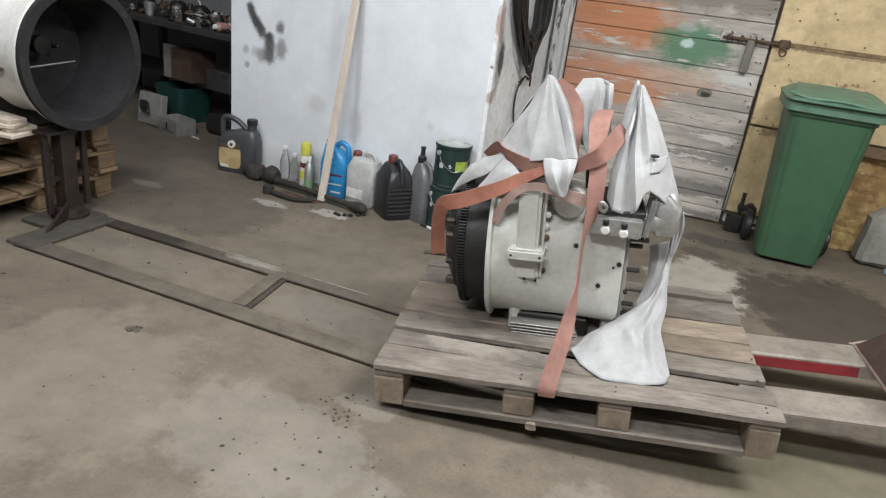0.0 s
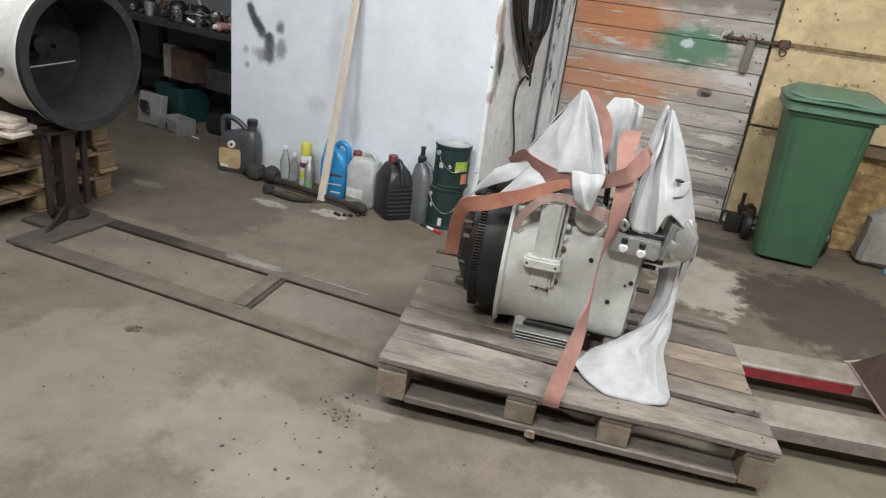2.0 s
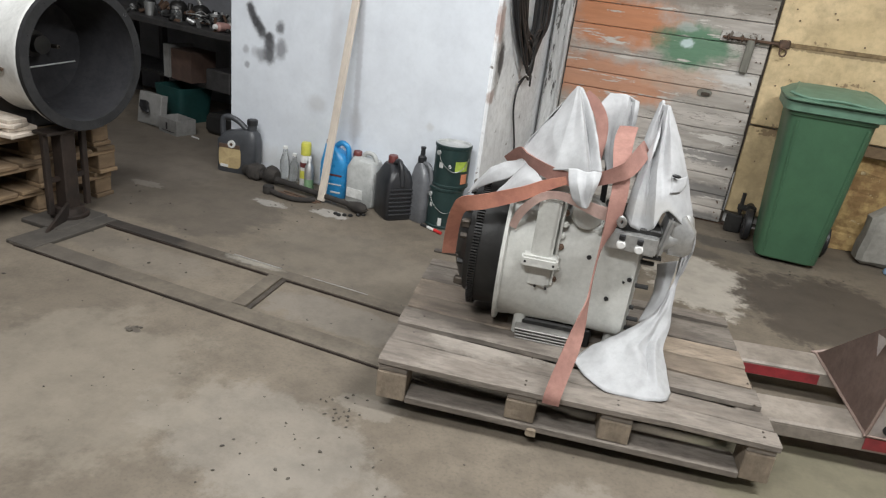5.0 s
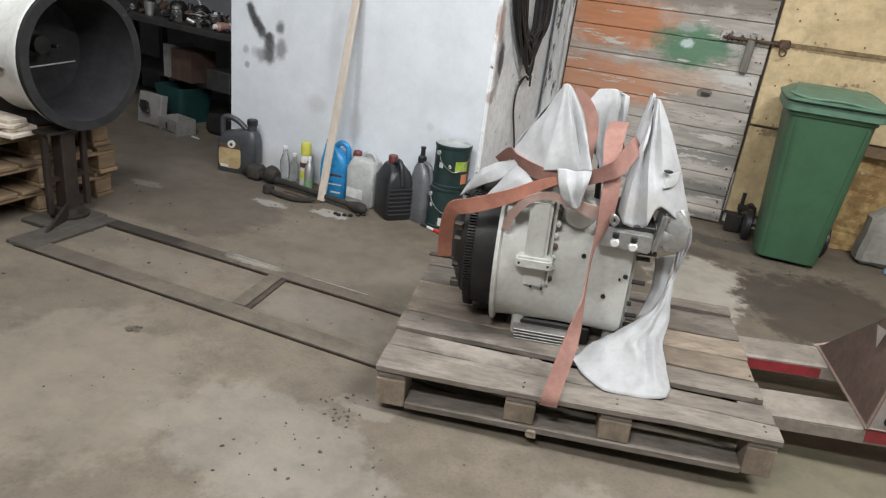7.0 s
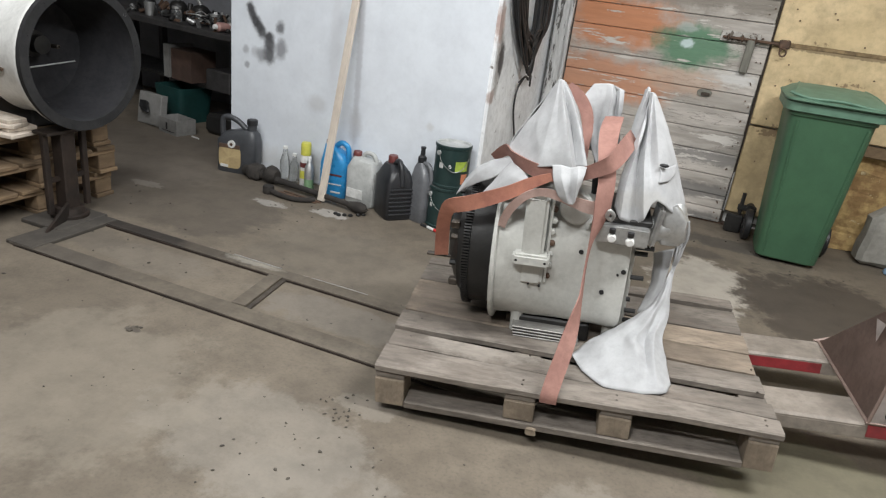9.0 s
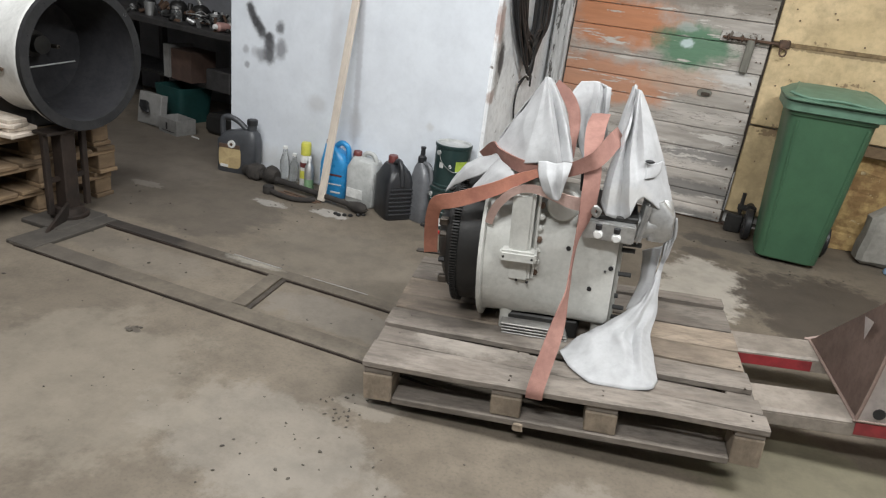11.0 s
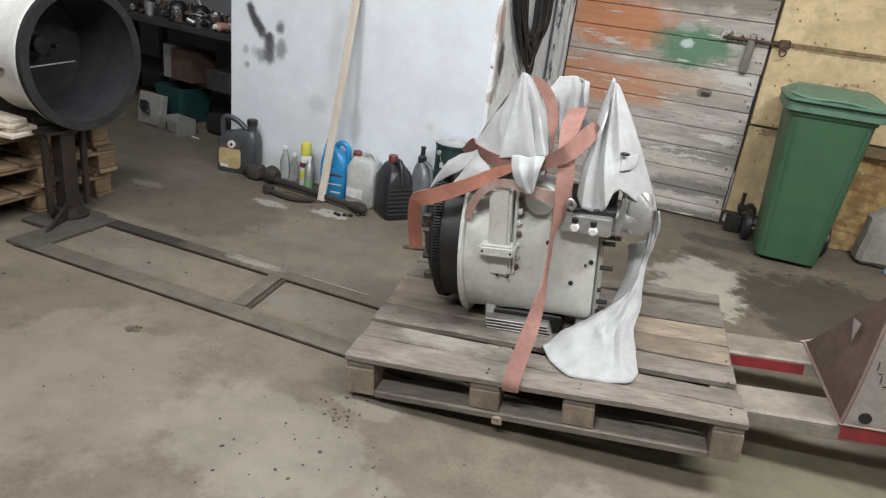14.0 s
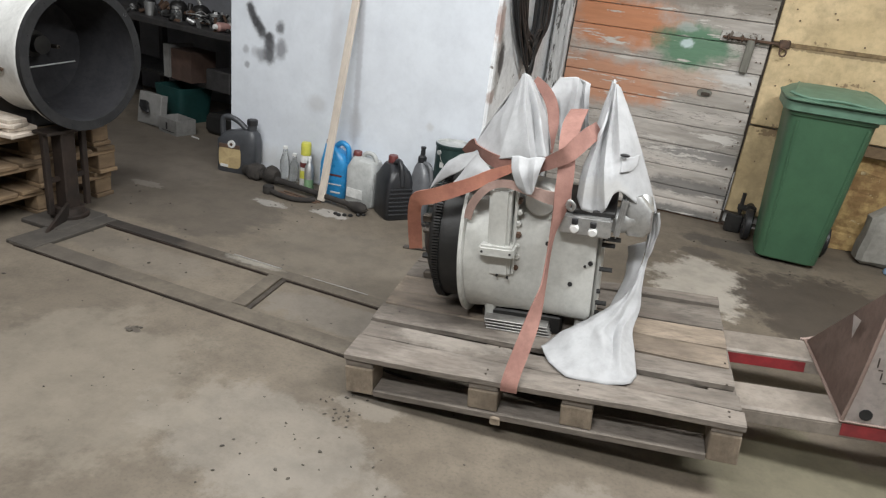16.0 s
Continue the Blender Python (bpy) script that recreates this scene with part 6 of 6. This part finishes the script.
# tools on the worktop
for i, (x, y, kind) in enumerate(((-0.10, 0.10, "cup"), (-0.20, 0.16, "coil"), (-0.32, 0.08, "grinder"), (-0.46, 0.12, "jar"), (-0.62, 0.10, "coil"), (-0.72, 0.2, "motor"), (-0.88, 0.12, "jar"),
                                   (-1.0, 0.22, "motor"), (-1.2, 0.12, "cup"), (-1.35, 0.2, "motor"), (-0.28, 0.32, "motor"), (-0.5, 0.36, "motor"), (-0.12, 0.34, "coil"))):
    at = on_bench(x, y)
    base = pose(at.x, at.y, 0.7755, 0, 0, 37 * i)
    if kind == "cup":
        t = thing("metal_cup", "dull metal cup on the workbench", "cup", base, "cups")
        part("cup", lathe([(0.03, 0), (0.04, 0.09), (0.036, 0.09), (0.027, 0.006), (0.0005, 0.006)], (0, 0, 0), (0, 0, 1), 18, None, False), ALU, t, "", True)
    elif kind == "coil":
        t = thing("wire_coil", "tangled grey wire coil on the workbench", "wire", base, "wire coils")
        for k in range(4):
            rr = 0.06 + 0.01 * k
            part("wire_loop", tube([(rr * math.cos(a), rr * 0.8 * math.sin(a), 0.012 + 0.02 * k + 0.02 * math.sin(2 * a + k) ** 2) for a in np.linspace(0, 6.28, 10)], 0.004, 6, None, 4), ALU if k % 2 else CABLE, t)
    elif kind == "grinder":
        t = thing("angle_grinder", "small grinder with a dusty pink body lying on the workbench", "grinder", base)
        part("body", lathe([(0.018, 0), (0.030, 0.015), (0.028, 0.07), (0.022, 0.10)], (-0.06, 0, 0.035), (0.2, 0, 0.035), 18), surf("dusty_pink_plastic", (0.45, 0.27, 0.24), (0.38, 0.2, 0.18), 12, 0.6), t, "", True)
        part("head", lathe([(0.028, 0), (0.028, 0.05)], (0.055, 0, 0.012), (0.055, 0, 1), 16), ALU, t, "", True)
        part("nozzle", lathe([(0.018, 0), (0.014, 0.02)], (-0.06, 0, 0.035), (-0.3, 0, 0.035), 14), WHITECAP, t, "", True)
    elif kind == "jar":
        t = thing("screw_jar", "small cloudy jar of screws on the workbench", "jar", base, "jars")
        part("jar", lathe([(0.035, 0), (0.038, 0.01), (0.038, 0.07), (0.03, 0.085)], (0, 0, 0), (0, 0, 1), 18), GLASS, t, "", True)
        part("lid", lathe([(0.033, 0.085), (0.033, 0.1)], (0, 0, 0), (0, 0, 1), 18), ALU, t, "", True)
    else:
        t = thing("machine_part", "dark greasy machine part on the workbench", "machine part", base, "machine parts")
        part("body", lathe([(0.03, 0), (0.06, 0.01), (0.06, 0.10), (0.045, 0.12), (0.02, 0.13)], (0, 0, 0), (0, 0, 1), 20), BLACKIRON, t, "", True)
        part("flange", box(-0.075, 0.075, -0.05, 0.05, 0.0, 0.014, 0.005), BENCH, t)
        part("spindle", rod((0, 0, 0.13), (0.02, 0.01, 0.18), 0.012, 10), ALU, t)

# loose bits heaped on the worktop
for name, material, count, seed in (("bench_scrap", BLACKIRON, 70, 3), ("bench_bits", ALU, 45, 5), ("bench_offcuts", RUST, 25, 9)):
    bm = bmesh.new()
    rng = random.Random(seed)
    for _ in range(count):
        at = on_bench(rng.uniform(-1.6, -0.03), rng.uniform(0.02, 0.5))
        m = pose(at.x, at.y, 0.785 + abs(rng.gauss(0, 0.035)), rng.uniform(-60, 60), rng.uniform(-60, 60), rng.uniform(0, 180))
        if rng.random() < 0.5:
            l, w, h = rng.uniform(0.03, 0.11), rng.uniform(0.006, 0.03), rng.uniform(0.005, 0.025)
            bmesh.ops.create_cube(bm, size=1, matrix=m @ Matrix.Diagonal((l, w, h, 1)))
        else:
            r = rng.uniform(0.006, 0.025)
            bmesh.ops.create_cone(bm, cap_ends=True, segments=10, radius1=r, radius2=r * rng.uniform(0.6, 1), depth=rng.uniform(0.02, 0.09), matrix=m)
    tagged(part(name, bm, material, None, "heap of small greasy metal bits on the workbench"), "", "scrap", "", "stuff")

# crumbs and grit on the concrete
bm = bmesh.new()
rng = random.Random(7)
spots = [(-1.73, 1.62, 0.03, 3, 0.012), (-0.837, 1.556, 0.045, 12, 0.0062), (-0.88, 1.63, 0.07, 12, 0.006), (-0.95, 1.36, 0.16, 16, 0.006), (-0.62, 1.33, 0.03, 3, 0.005), (-1.3, 1.45, 0.5, 26, 0.004), (-0.5, 1.25, 0.5, 24, 0.004), (-1.0, 2.4, 0.7, 26, 0.004),
         (-2.0, 2.6, 0.8, 26, 0.005), (0.8, 3.9, 0.4, 20, 0.006), (0.4, 3.0, 0.5, 20, 0.004), (-2.3, 2.1, 0.5, 26, 0.007), (0.5, 4.4, 0.3, 14, 0.007), (-2.0, 3.1, 0.3, 14, 0.006)]
for x, y, r, n, size in spots:
    for _ in range(n):
        s = size * rng.uniform(0.5, 1.3)
        px, py = x + rng.gauss(0, r * 0.6), y + rng.gauss(0, r * 0.6)
        made = bmesh.ops.create_icosphere(bm, subdivisions=1, radius=s, matrix=pose(px, py, s * 0.2, rng.uniform(-25, 25), 0, rng.uniform(0, 360)) @ Matrix.Diagonal((1, rng.uniform(0.4, 1), 0.4, 1)))
        for v in made["verts"]:
            v.co += Vector((rng.uniform(-1, 1), rng.uniform(-1, 1), rng.uniform(-0.5, 0.5))) * s * 0.25
tagged(part("floor_grit", bm, surf("dark_grit", (0.045, 0.038, 0.031), (0.09, 0.078, 0.062), 30, 0.9), None, "scattered crumbs and grit on the concrete floor"), "", "grit", "", "stuff")

# ---------------------------------------------------------------- movement
LOAD_ROWS = (
    (0.0, -0.7664, 1.6533, 0.0097, 1.23, -5.11, 10.48),
    (0.5, -0.7672, 1.6502, 0.0138, 1.25, -3.92, 10.70),
    (1.0, -0.7647, 1.6442, 0.0195, 1.07, -1.48, 11.03),
    (1.5, -0.7679, 1.6492, 0.0324, -0.34, 0.11, 10.81),
    (2.0, -0.7672, 1.6485, 0.0386, -0.78, 1.39, 10.73),
    (2.5, -0.7665, 1.6483, 0.0369, -0.34, 1.62, 11.09),
    (3.0, -0.7662, 1.6463, 0.0389, -0.54, 1.75, 11.22),
    (3.5, -0.7669, 1.6481, 0.0378, -0.58, 1.54, 11.06),
    (4.0, -0.7665, 1.6464, 0.0400, -1.00, 1.25, 11.09),
    (6.5, -0.7640, 1.6472, 0.0171, 1.61, -1.23, 11.30),
    (7.0, -0.7636, 1.6490, 0.0108, 1.62, -1.82, 10.99),
    (7.5, -0.7621, 1.6427, 0.0144, 1.68, -1.83, 11.40),
    (8.0, -0.7629, 1.6444, 0.0128, 1.75, -2.01, 11.43),
    (8.5, -0.7633, 1.6463, 0.0122, 2.15, -2.36, 11.23),
    (9.0, -0.7646, 1.6492, 0.0106, 2.06, -3.03, 10.73),
    (11.5, -0.8110, 1.6455, 0.0129, 1.57, -3.35, 10.18),
    (12.0, -0.8130, 1.6472, 0.0107, 1.82, -3.55, 10.12),
    (12.5, -0.8278, 1.6552, 0.0042, 1.96, -4.27, 9.21),
    (13.0, -0.8530, 1.6617, 0.0005, 2.00, -4.83, 7.93),
    (13.5, -0.8671, 1.6609, 0.0018, 2.00, -4.72, 7.60),
    (14.0, -0.8732, 1.6666, 0.0000, 1.68, -5.35, 6.78),
    (14.5, -0.8796, 1.6665, 0.0000, 1.50, -5.28, 6.42),
    (15.0, -0.8773, 1.6633, 0.0010, 1.63, -4.84, 6.81),
    (15.5, -0.8796, 1.6673, 0.0021, 1.79, -5.01, 6.44),
    (16.0, -0.8789, 1.6677, 0.0003, 1.63, -5.02, 6.49),
)
JACK_ROWS = (
    (0.0, -0.3896, 2.2315, 0.0, 0, -4.97, 11.09),
    (0.5, -0.3912, 2.2316, 0.0, 0, -4.48, 11.17),
    (1.0, -0.3890, 2.2334, 0.0, 0, -3.12, 11.30),
    (1.5, -0.3877, 2.2326, 0.0, 0, -1.92, 11.48),
    (2.0, -0.3902, 2.2366, 0.0, 0, -0.91, 11.24),
    (2.2, -0.4043, 2.2335, 0.0, 0, -0.70, 11.30),
    (2.3, -0.4219, 2.2310, 0.0, 0, -0.55, 11.28),
    (2.5, -0.5116, 2.2236, 0.0, 0, -0.39, 11.20),
    (3.0, -0.5093, 2.2279, 0.0, 0, -0.35, 11.35),
    (3.5, -0.5096, 2.2275, 0.0, 0, -0.64, 11.10),
    (4.0, -0.5066, 2.2309, 0.0, 0, -0.77, 11.40),
    (6.5, -0.5118, 2.2209, 0.0, 0, -2.80, 10.91),
    (7.0, -0.5139, 2.2175, 0.0, 0, -3.23, 10.80),
    (7.5, -0.5143, 2.2095, 0.0, 0, -3.58, 11.00),
    (8.0, -0.5143, 2.2084, 0.0, 0, -3.79, 10.94),
    (8.5, -0.5152, 2.2093, 0.0, 0, -3.99, 10.85),
    (9.0, -0.5162, 2.2051, 0.0, 0, -4.43, 10.86),
    (11.5, -0.5577, 2.2042, 0.0, 0, -4.58, 10.35),
    (12.0, -0.5603, 2.1986, 0.0, 0, -4.86, 10.30),
    (12.5, -0.5689, 2.1987, 0.0, 0, -5.17, 9.80),
    (13.0, -0.5844, 2.2050, 0.0, 0, -4.96, 8.67),
    (13.5, -0.5929, 2.1998, 0.0, 0, -5.24, 8.06),
    (14.0, -0.5977, 2.1953, 0.0, 0, -5.04, 7.53),
    (14.5, -0.5982, 2.1940, 0.0, 0, -5.91, 6.82),
    (15.0, -0.5955, 2.1993, 0.0, 0, -5.97, 7.28),
    (15.5, -0.5988, 2.2036, 0.0, 0, -4.99, 6.88),
    (16.0, -0.5963, 2.2023, 0.0, 0, -5.49, 7.38),
)


def motions():
    """The truck lowers, drives in and lifts the pallet, then pushes it along; the load rides with the pallet."""
    rows = [(t, pose(*p)) for t, *p in LOAD_ROWS]
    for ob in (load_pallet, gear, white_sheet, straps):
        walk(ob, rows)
    walk(truck, [(t, pose(*p)) for t, *p in JACK_ROWS])


motions()
